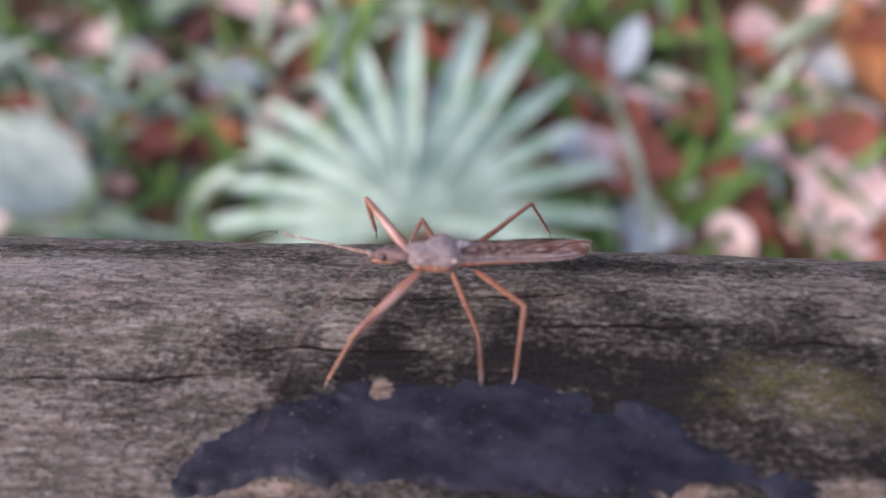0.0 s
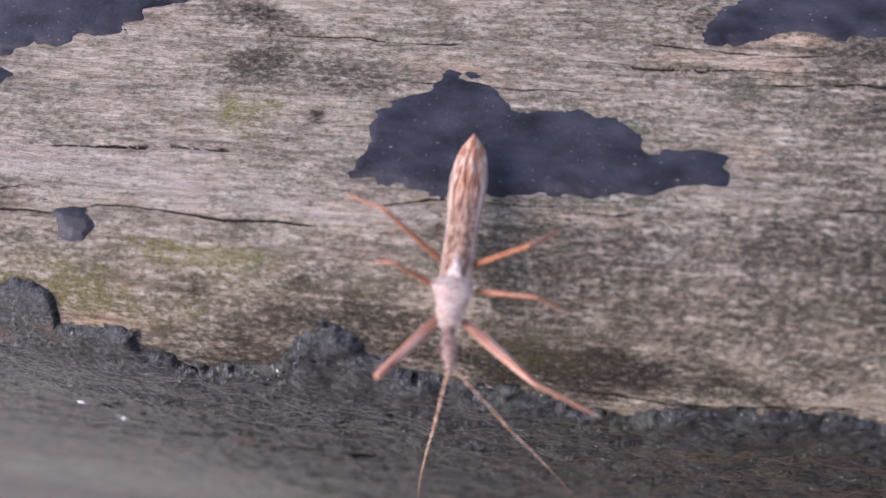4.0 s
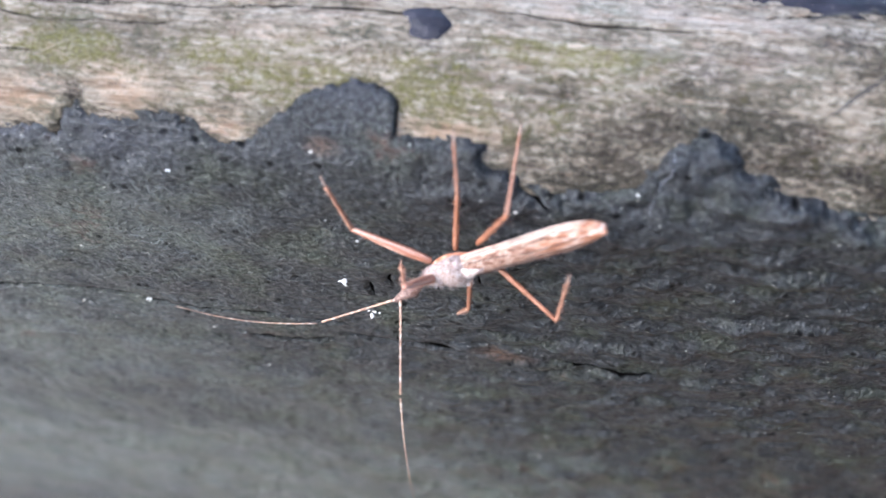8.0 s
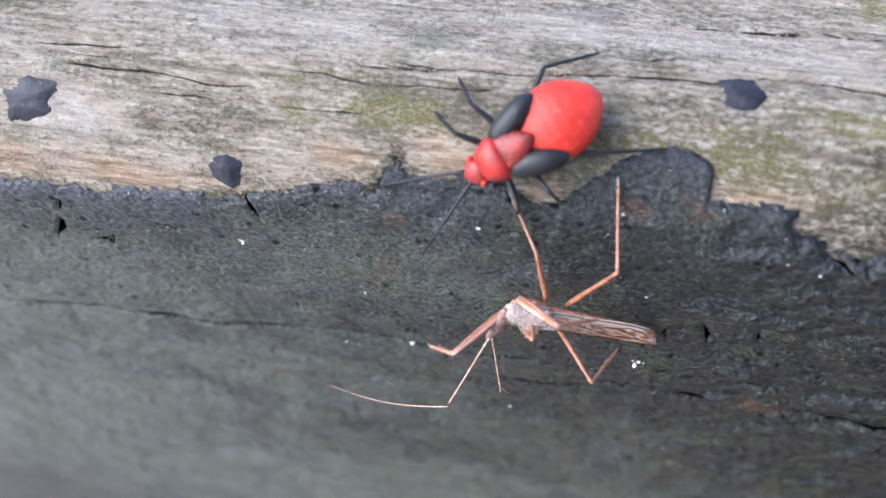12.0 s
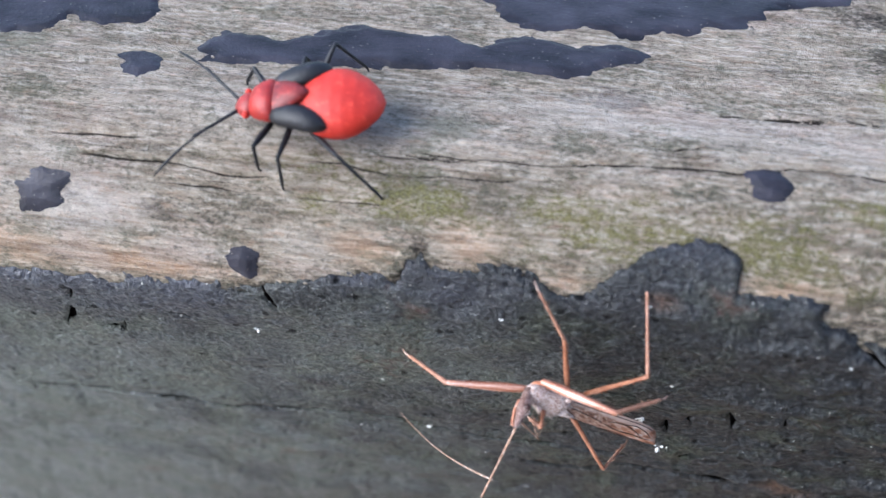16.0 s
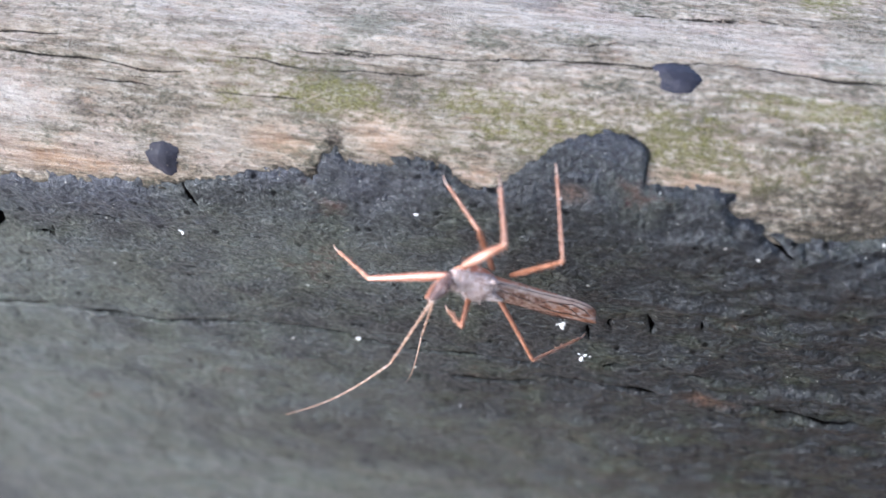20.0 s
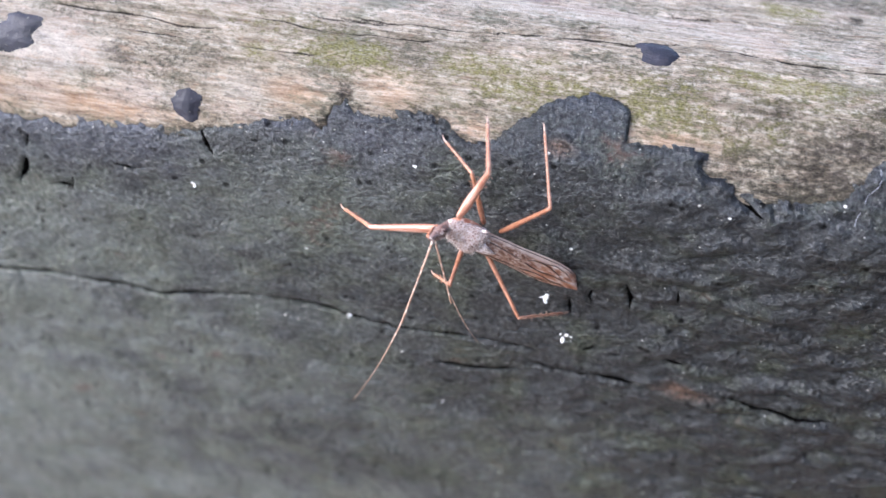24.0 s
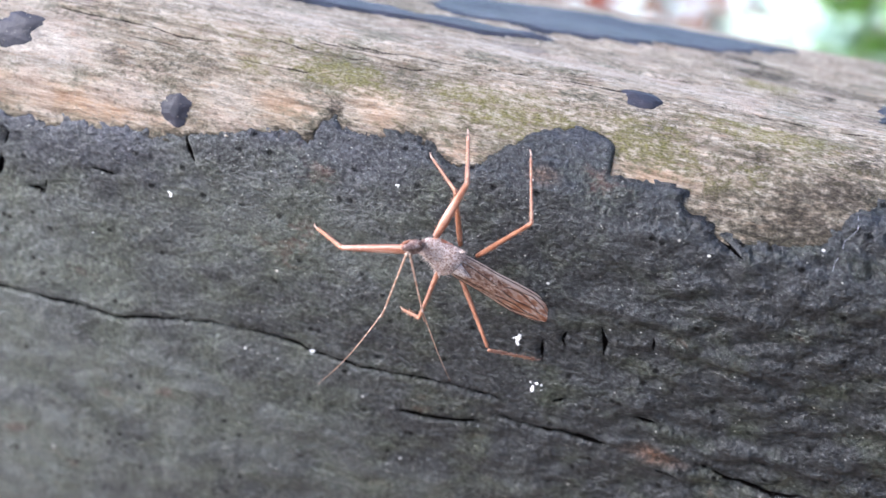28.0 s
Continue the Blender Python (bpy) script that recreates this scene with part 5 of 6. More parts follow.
LEGS = {
    "front_right": [
        (0, 0.9, -5.9, 0.3, -0.9, -7.6, -3.7), (0.5, 2.4, -5.2, -1, 3.1, -8.4, -4.6), (1, 2.9, -2.2, 3.3, 1.3, -4.3, -0.7), (1.5, 3.4, -4.3, -1.2, 2.2, -5.4, -5.8),
        (2, 3.2, -4.6, -0.7, 3, -6.2, -5.2), (2.5, 2.2, -5.3, -1.2, 1.9, -7.4, -5.6), (3, 1.1, -5.8, 0, 0.9, -7.9, -4.3), (3.5, 4, -3.4, 0.2, 2.1, -2.8, -4.2),
        (4, 3.6, -3.4, 1.6, 2.2, -3.7, -3), (4.5, 2.2, -5.2, 0.5, 2.3, -7.7, -3.7), (6.5, -1.2, -5.1, 2.7, 0.3, -4.2, -1.8), (7, 2.9, -4.8, 0.1, -0.6, -7.3, 2.2),
        (7.2, 0.8, -5.3, 2, 3.4, -6.3, -1.9), (8, 2.9, -4.8, -1, 1.9, -9.5, -0.7), (8.2, 2.3, -5.3, -0, 1.3, -9.9, 0.4), (9, 1.9, -5.4, -1.5, 0.6, -10, -2),
        (9.8, 2.8, -4.8, 0.6, 4.2, -3.8, -3.1), (10, 3.1, -4.1, -2.5, 4.7, -7.7, -1.7), (10.5, -0.2, -3.6, 4, -3.3, -1.6, 2.4), (11, -0.3, -3.9, 3.8, -3.4, -1.9, 2.3),
        (12, -0.7, -4.6, 3.2, -4.2, -3.6, 1.7), (12.5, -0.8, -4.6, 3.2, -4.6, -4.3, 2), (14.5, 1.4, -5.2, 1.8, -1.8, -6.3, -0.4), (15, 0.1, -5.7, 1.4, -3.1, -6.8, -0.8),
        (16.4, -3, -4.5, 2.5, -6.7, -5.2, 1.1), (17, -1.3, -5.4, 2.1, -5, -6.3, 0.9), (18, 0.8, -5.8, 0.9, -0.3, -5.6, -2.9), (19, 0.5, -5.7, 1.3, 0.1, -5.7, -2.7),
        (20, 0.6, -5.8, 1, 0.3, -5.7, -2.9), (21, 0.3, -5.9, 0.7, 0.3, -6, -3.3), (25, 1.3, -5.7, 0.6, 1.3, -6.5, -3.4), (28, 1.2, -5.7, 0.6, 1.4, -6.8, -3.2),
    ],
    "middle_right": [
        (0, -2.8, -5.1, -0.9, -3.4, -7.6, -4.7), (0.5, -5.6, -3.7, -0.1, -8, -5.6, -3.6), (1, -2.4, -5.1, -1.2, -2.5, -7.5, -5.1), (1.5, -3.2, -5.1, -0.6, -4.9, -7.8, -3.9),
        (2, -5.2, -4.1, -0, -7.6, -6.4, -3.2), (2.5, -1.2, -3, 2.6, -2.3, -4.8, -1.5), (3, -0.7, -3.9, 1.5, -0.8, -5.5, -2.8), (3.5, -1.2, -4.8, 0, -3.1, -6.6, -3.8),
        (4, -2.7, -3.4, 2.6, -4.1, -5.2, -1.4), (4.5, -2.3, -4.2, 1.9, -2, -6.3, -2.2), (6.5, -2.3, -4.8, -2.2, -5.3, -8.2, -1.4), (7, -2.8, -5, 0, -1.2, -8.3, -2.7),
        (7.2, -3.4, -5, -0.8, -4.8, -9.3, -0.1), (8, -4.6, -4.5, -1.5, -6.6, -8.6, -1.9), (8.2, -4.7, -4.5, -0.9, -7.1, -8.4, -0.5), (9, -5.3, -3.9, -1.9, -8.1, -7.5, -2.3),
        (9.8, -0.9, -4.7, -1, 1.2, -7.9, -1.2), (10, 0.3, -3.8, -1.5, 2.8, -6.6, -0.8), (10.5, -0.1, -4.2, -0.3, 2.6, -6.8, -1), (11, 0.1, -4, -2, 2.8, -6.6, -2.5),
        (12, -0.2, -3.9, -2.3, 2, -5.1, -5.2), (12.5, -0.2, -4.3, -1.4, 2.4, -6.9, -0.6), (14.5, 1, -2.6, -1.8, 1.4, -1.4, -5.4), (15, 0.7, -2.6, -2.5, 2.1, -1.6, -5.9),
        (16.4, 0, -3.8, -2.1, 3.3, -5.3, -3.5), (17, -0.1, -3.8, -2.4, 3.1, -5.3, -3.8), (18, 0.6, -3.5, -1.4, 1.4, -2.2, -4.9), (19, 0.6, -3.6, -0.9, 1, -2.1, -4.4),
        (20, 0.5, -3.6, -1.2, 1.5, -2.4, -4.7), (21, 0.3, -3.8, -1.6, 1.3, -2.4, -4.9), (25, 0.5, -3.6, -1.6, 1.3, -2.7, -5.2), (28, 0.2, -3.8, -1.6, 1.1, -3.2, -5.3),
    ],
    "rear_right": [
        (0, -8.9, -2.6, 1.7, -12.7, -5, -2.6), (0.5, -7.1, -4, 2.8, -8.7, -4.9, -3.1), (1, -8.7, -3.2, 1.5, -12.9, -3.9, -3), (1.5, -7.8, -4.6, 1.3, -10.3, -5.4, -4.4),
        (2, -7.3, -5.1, 1.2, -10.5, -7.9, -3.3), (2.5, -5, -1.8, 4.7, -8.8, -4.7, 0.7), (3, -8.3, -3.6, 1.8, -12.8, -4.8, -2.2), (3.5, -7.7, -3.9, 2.3, -11.4, -5.1, -2.5),
        (4, -5.5, -4.2, 3.5, -8.1, -7.7, -0.8), (4.5, -7.2, -4.4, 2.4, -7.6, -4.3, 8.5), (6.5, -8.6, -4.1, 0.1, -14, -7.1, 1), (7, -8.7, -3.5, 1.1, -10.6, -8.7, 3.9),
        (7.2, -8.9, -3.7, 0.1, -12.1, -8.9, 1.1), (8, -8.1, -4.2, 1.3, -9.3, -5.8, -4.6), (8.2, -7.7, -5, 0.4, -9.5, -10.8, 1.5), (9, -8.2, -4.6, 0.1, -10.5, -10.4, -0.5),
        (9.8, -5.3, -6.3, -0.7, -3.8, -11.1, -2.4), (10, -4.1, -6.5, -0.7, -1.7, -10.6, -2.9), (10.5, -4.5, -6.4, -0.3, -2.9, -9.9, -4.1), (11, -4.4, -6.5, -0.5, -2.4, -10.6, -3.4),
        (12, -4.5, -6.4, -0.4, -3.3, -9.2, -4.7), (12.5, -4.5, -6.4, 0.2, -2.9, -9.5, -3.8), (14.5, -7.9, -3.7, -3.6, -3.8, -5.5, -6.6), (15, -2.8, -6.3, -1.1, -1.5, -7.1, -6.2),
        (16.4, -4.5, -6.4, 0.1, -2.5, -9, -4.1), (17, -4.5, -6.4, 0.5, -2.4, -9.3, -3.6), (18, -3.4, -6.1, 1.1, -3, -6.9, -4.1), (19, -3.3, -6, 1.3, -3.4, -6.4, -4),
        (20, -3.5, -6.1, 1.1, -3, -7.2, -4), (21, -4, -6.1, 1.1, -2.6, -8.1, -3.6), (25, -3.7, -6, 1.5, -2.8, -7.8, -3.4), (28, -4, -6.1, 1.2, -3.5, -7.9, -3.7),
    ],
    "front_left": [
        (0, 3.6, 2.6, -3.4, 4.6, 1.8, -8), (0.5, 2.8, 4.7, -2, 3.1, 7.4, 2), (1, 3.8, 3.1, -2.6, 4.5, 3, -7.4), (1.5, 3, 4.7, 0.1, 3.9, 5.2, -4.6),
        (2, 2.6, 5, 0.4, 1.5, 4, -4.2), (2.5, 3, 4.7, -0.9, 2.6, 4.3, -5.7), (3, 3.5, 3.8, 1.2, 5.3, 5.3, -3), (3.5, 0.7, 3.9, -4.8, 2.8, 5.6, -8.7),
        (4, 2.4, 5.2, -1.2, 3.5, 9.3, -3.4), (4.5, 1.5, 3.5, 3.6, 1, 3.7, -1.2), (6.5, -1.8, 0.6, 4.7, 1.5, 1.1, 1.3), (7, 0.5, -0.3, 4.6, 4.2, 1.7, 2.3),
        (7.2, 0.3, -2.4, 3.8, 3.1, -0.9, 0.2), (8, -0.8, -2.9, 3.4, 1.3, -1.3, -0.6), (8.2, -0.3, 0.2, 4.8, 1.4, 2.2, 0.8), (9, -0.2, -0.2, 4.7, 1.5, 1.8, 0.8),
        (9.8, 1.5, -2, 3.6, -0.5, 0.5, 1.2), (10, 3, 0, 3.4, 1.4, 2.5, 0.7), (10.5, 3.1, 0.2, 3.3, 1.7, 2.8, 0.7), (11, 3.3, 0, 3.1, 2.5, 2.5, 0),
        (12, 3.3, 1.7, 3, 3.1, 5.1, 1), (12.5, 3.3, 2.6, 2.8, 3.4, 6, 0.7), (14.5, 2.4, 5.2, 1.3, 3.9, 8.9, 1.2), (15, 2.7, 5.1, 1, 4.3, 8.7, 0.9),
        (16.4, 4.5, 2.6, -0.7, 5.3, 4.8, -3.9), (17, 4.5, 2.5, -0.9, 5.4, 4.5, -4.2), (18, 2.7, 4.9, -1.5, 3.2, 7.4, -4.6), (19, 2, 5.3, -1.7, 2.4, 7.9, -4.7),
        (20, 2.7, 4.9, -1.5, 3.4, 7.4, -4.6), (21, 4.4, 2.8, -0.2, 5, 5.1, -3.3), (25, 2.8, 4.7, -2.1, 3.4, 6.9, -5.4), (28, 3.9, 3.8, -0.6, 4.5, 5.6, -4.1),
    ],
    "middle_left": [
        (0, -4.1, 3.2, -3.8, -2.4, 7.5, -3.4), (0.5, -1, 4.5, -2.2, 1.7, 8.1, -1.6), (1, -2.8, 5.1, -0.9, -4.2, 6.6, -5.1), (1.5, -1.7, 5, -0.9, -1.5, 7.3, -4.8),
        (2, -1.3, 4.9, -0.4, -0.6, 6.7, -4.6), (2.5, -2.3, 4.9, 0.6, -4, 5.9, -3.5), (3, -3.9, 4.6, -2.3, -0.8, 7, 0.2), (3.5, -2.4, 5.1, -0.3, -2.8, 7.1, -4.4),
        (4, -2.1, 4.8, 0.8, -2.8, 6.6, -3.4), (4.5, -2.3, 4.9, 0.6, -1.7, 6.9, -3.5), (6.5, -5.3, 3.7, 0.9, -3.2, 5.6, -2.7), (7, -4.3, 1.4, 3, -2.3, 4.1, -0.1),
        (7.2, -5.4, 1.5, 2.3, -4.2, 3.8, -1.6), (8, -0.5, 4.5, -0.6, 2.4, 7.3, -3), (8.2, -3.1, -0.1, 3.2, -0.9, 2.4, 0), (9, -3.7, -0.5, 3, -1.2, 1.9, -0),
        (9.8, -1.4, -1.1, 2.6, -2, 1.8, 0.2), (10, -0.6, -0.6, 2.5, -1.4, 2.4, 0.3), (10.5, -1.1, -1.1, 2.5, -1.8, 1.7, 0.1), (11, -1, -1.1, 2.4, -1.6, 1.8, 0.1),
        (12, -1.1, -1.1, 2.5, -2.2, 1.8, 0.3), (12.5, -1, -0.7, 2.6, -2.3, 2.1, 0.5), (14.5, -0.5, -0.7, 2.3, -2.8, 1.8, 0.7), (15, -0.4, -1, 2.1, -2.6, 1.5, 0.4),
        (16.4, -0.6, -0, 2.7, -2.1, 2.8, 0.7), (17, -0.6, 0.5, 2.8, -1.9, 3.3, 0.7), (18, -0.5, 0.5, 2.8, -2.1, 3.3, 0.8), (19, -0.8, 0.1, 2.9, -2.5, 2.9, 0.9),
        (20, -0.9, 0.5, 3, -2.1, 3.1, 0.5), (21, -1, 0.9, 3.1, -1.8, 3.4, 0.3), (25, -1.9, 2.6, 3, -2.6, 4.8, 0.1), (28, -2.5, 3.8, 2.4, -3.2, 5.9, -0.7),
    ],
    "rear_left": [
        (0, -4.6, 6.2, 0.8, -5.6, 6, -5.4), (0.5, -5.8, 5.7, 1.5, -8.8, 7.5, -3.6), (1, -4.8, 5.9, 1.5, -5.5, 6.4, -4.6), (1.5, -6.4, 5.4, 1.7, -10.1, 8.1, -2.4),
        (2, -6.1, 5.2, 2.2, -8.9, 7.3, -3), (2.5, -6, 5, 2.5, -8, 6, -3.3), (3, -5.6, 5.2, 2.4, -6.9, 5.9, -3.6), (3.5, -7, 5.1, 1.6, -10.4, 8.1, -2.6),
        (4, -4.1, 4.2, 3.7, -7.2, 5.9, -1.3), (4.5, -6.8, 5.5, 0.9, -7.5, 7.1, 6.9), (6.5, -4.8, 6.4, 0.1, -10.9, 6.7, 1.1), (7, -8.3, 4.1, 1.2, -11.7, 7.5, -2.8),
        (7.2, -6.3, 4.9, 2.5, -5.1, 8.1, -2.6), (8, -7.1, 4.7, 2, -10.3, -0.3, 3.4), (8.2, -8, 3.9, 1.9, -9, 7, -3.4), (9, -7.7, 3.9, 2.4, -8.4, 7.6, -2.6),
        (9.8, -8.6, 1.1, 3, -11.6, 3.5, -0.6), (10, -8, 1.2, 3.3, -11, 3.4, -0.5), (10.5, -8.5, 2.4, 2.4, -11.4, 4.8, -1.4), (11, -7.6, 1.1, 3.6, -10.5, 3.4, -0.2),
        (12, -6, -0.2, 4.4, -9.7, 1.5, 0.9), (12.5, -6.3, 0.3, 4.4, -9.9, 1.8, 0.9), (14.5, -8.6, 2.1, 2.5, -13, 2.8, -0.3), (15, -8.9, 2, 2.1, -13.4, 3.2, -0.5),
        (16.4, -7.8, 1.3, 3.4, -11.7, 2.6, 0.1), (17, -6.8, 1, 4.2, -11.3, 1, 1.4), (18, -7.6, 1.4, 3.6, -12.3, 1.4, 1.1), (19, -7.9, 2, 3.2, -12.6, 2.3, 0.8),
        (20, -8, 2.1, 3.2, -12.6, 2.1, 0.7), (21, -7.5, 1.4, 3.8, -12.1, 1.6, 1.1), (25, -7.6, 2.2, 3.6, -12.5, 2.1, 1.5), (28, -7.9, 2.8, 3.3, -12.8, 2.8, 1.5),
    ],
}
HEAD = [
    (0, 1.8, -2, -1.1), (0.5, 1.6, -2, -1.4), (1, 1.5, -2, -1.4), (1.5, 2.8, 0.5, 0.7), (2, 2.7, 0.5, 0.8), (2.5, 2.7, 0.8, 0.8),
    (3, 2.7, 0.6, 0.8), (3.5, 2.7, 0.5, 0.8), (4, 2.8, 0.5, 0.7), (4.5, 2.7, 0, -1.1), (6.5, 2.7, 0.6, 0.8), (7, 2.5, 1.2, 0.9),
    (7.2, 2.6, 0.8, 1), (8, 2.7, 0.6, 1), (8.2, 2.6, 0.8, 0.9), (9, 2.7, 0.3, 0.9), (9.8, 1.4, 1.7, 1.9), (10, 2.2, 1.8, 0.8),
    (10.5, 1.8, 1.9, 1.7), (11, 1.9, 1.9, 1.3), (12, 0.1, 2.6, 1.1), (12.5, 1.4, 0.6, 2.4), (14.5, 1.3, 0.6, 2.5), (15, 1.4, 0, 2.5),
    (16.4, 0.7, 0.3, 2.8), (17, 1.2, 0, 2.6), (18, 1.6, 0.1, 2.4), (19, 1.6, 0, 2.4), (20, 1.7, -0.1, 2.2), (21, 1.9, -0.3, 2.1),
    (25, 1.6, -0.1, 2.3), (28, 1.9, -0.1, 2.1),
]
FEELER_RIGHT = [
    (0, 6.3, -6.1, -2.1, 10.8, 1.4, 1.6), (0.5, 6.9, 0.6, 0.5, 10.9, 6.7, 6.6), (1, 5.6, -5.6, -4.4, 10.3, -0.3, 1.9), (1.5, 5.6, -2.9, -3.7, 10.1, 0.5, 4),
    (2, 1.9, -3.2, -4.1, 7.1, -0.1, 3.2), (2.5, 2.6, -3.8, -3.4, 7.9, -0.8, 3.9), (3, 7.1, 1.3, 5.2, 7.4, -1.6, -3.9), (3.5, 2.6, -2, -4.9, 8.8, -0.5, 2.2),
    (4, 5.1, -0.6, -4.9, 8.5, -1.9, -13.7), (4.5, 6.1, -1.9, -5.9, 9.5, -4.4, -14.4), (6.5, 8.2, -1.4, 2.9, 17.1, -4.6, 1.7), (7, 7.1, 4.4, -1.6, 2.8, -0.6, 5.2),
    (7.2, 8.6, -0.6, 1.9, 8.4, -10.1, 3.2), (8, 8.8, 0.3, 1.3, 16.2, -5.6, 2.2), (8.2, 8.7, 0, -0, 10.4, -9.3, 1.1), (9, 8.3, 2.9, 2, 15.4, -1.9, 6.2),
    (9.8, 2.6, 7.7, -3.7, 6.7, -0, 0.1), (10, 5.8, -3.3, 4.7, 8, -12.5, 5.5), (10.5, 3.7, -3.9, -1.1, 7.5, -11.9, 2.3), (11, 2.8, -3.7, -0.6, 7, -11.4, 2.8),
    (12, -2.9, 6.5, 2.5, -8.6, 13.4, -1), (12.5, 1.4, 4.9, 1.6, 6.9, -2.5, 4.3), (14.5, -5, 2.4, 1.9, 1.5, -4, 4.2), (15, -4, 1.2, 1, 2.4, -5.3, 3.7),
    (16.4, -1.9, 2.3, 1.7, 3.4, -4.8, 5.3), (17, -1, -0.1, 3.9, -7.4, 6.2, 0.7), (18, -1.7, 5, -1.1, 4.3, -1.4, -4.7), (19, -2.9, 6, 0.7, -8.1, 13.4, -2),
    (20, -1.7, 5.7, 1.4, -6.2, 14, 0.6), (21, -1.2, 2.1, 4.4, -7.2, 9, 2.1), (25, -2.4, 3.3, 2.1, -10, 8.8, 0.5), (28, -2.4, 3.3, 2.1, -10, 8.8, 0.5),
]
FEELER_LEFT = [
    (0, 6.1, 2.4, -1.4, 10.7, 10.7, -1.6), (0.5, 6.2, 2.1, -2.6, 9, 9.4, 2.7), (1, 5.5, 2.7, -1.9, 10, 10.4, 1.3), (1.5, 4.4, 1.8, -5.1, 8.5, 7.8, 1),
    (2, 5, 1.8, -4.8, 9, 7.4, 1.7), (2.5, 4.3, 1.9, -5.1, 9.1, 7.3, 1.2), (3, 5, 4.3, 5.3, 4.8, 6.1, -4), (3.5, 4.4, 3.8, -4.2, 5, 6.9, -13.1),
    (4, 5, 4.3, -3.6, 7.3, 8.5, -11.8), (4.5, 7, 3.6, -3.7, 11.8, 6.5, -11.4), (6.5, 8.5, 2.8, 1.3, 17.1, 6.4, -0.5), (7, 3.7, 5.1, 5.6, 9.6, 12.6, 4.6),
    (7.2, 5.3, 2.2, 6.4, 13.3, 7.4, 5.9), (8, 3.3, 4, 6.1, 7.1, 12.5, 8.3), (8.2, 5.4, 3.4, 5.8, 11.5, 10.4, 3.6), (9, 4.8, 3.3, 6, 9.8, 10.5, 9.6),
    (9.8, 1.3, 9.2, 2.5, 5.1, 17.9, 2), (10, 3.7, 7.4, 3.1, 10.7, 13.4, 0.6), (10.5, 3.7, 7.5, 3.2, 12, 3.1, 1.8), (11, 1.9, 7.9, 3.4, 9.7, 13.2, 1.6),
    (12, 0.8, 7.8, 4.1, 7.3, 14, 1), (12.5, 3.3, 5.2, 3.6, 9.1, 8.1, -3.3), (14.5, -0.2, 3.2, 6.4, -6.7, 10.1, 6.7), (15, -1.2, 4.1, 4.1, -2.5, 10.4, -2.8),
    (16.4, 0.9, 3.8, 5.7, 3.6, 11.3, 0.6), (17, 3.1, 1.7, 6.9, 5.4, 11, 6.3), (18, 0.8, 5.2, 4.7, 3.8, 14.3, 4.6), (19, 0.1, 6.3, 3.7, -4.5, 14.2, 0.9),
    (20, 0.8, 5.8, 3.7, 3.3, 15, 4.3), (21, 2, 3.3, 5.8, -0.5, 12.4, 5), (25, 0.1, 4.7, 4.3, -1.6, 14, 5.6), (28, -0.6, 5.2, 1.7, -1.9, 14.5, 0.5),
]
NYMPH = [
    (8.5, -41.3, -6.2, 801.9, -16, 3, -168), (9, -55.3, -6.0, 801.7, -15, 5, -170), (9.4, -63.9, -6.6, 801.5, -17, 8, -164),
    (9.8, -72.3, -11.3, 798.6, -40, 21, -160), (10.5, -72.1, -11.1, 798.7, -37, 24, -154), (11, -72.2, -11.2, 798.6, -38, 24, -155),
    (12, -72.7, -11.2, 798.5, -37, 27, -151), (12.5, -71.1, -12.0, 797.1, -29, 44, -130), (14.5, -71.6, -12.6, 795.9, -40, 50, -140),
    (15, -73.3, -9.4, 800.0, -28, 18, -151), (15.7, -81.9, -7.9, 801.0, -24, 7, -169), (16, -89.1, -5.9, 801.8, -15, 4, -175),
    (16.4, -98.9, -6.3, 801.8, -16, 3, -169), (17, -109.4, -6.3, 801.8, -16, 4, -167),
]
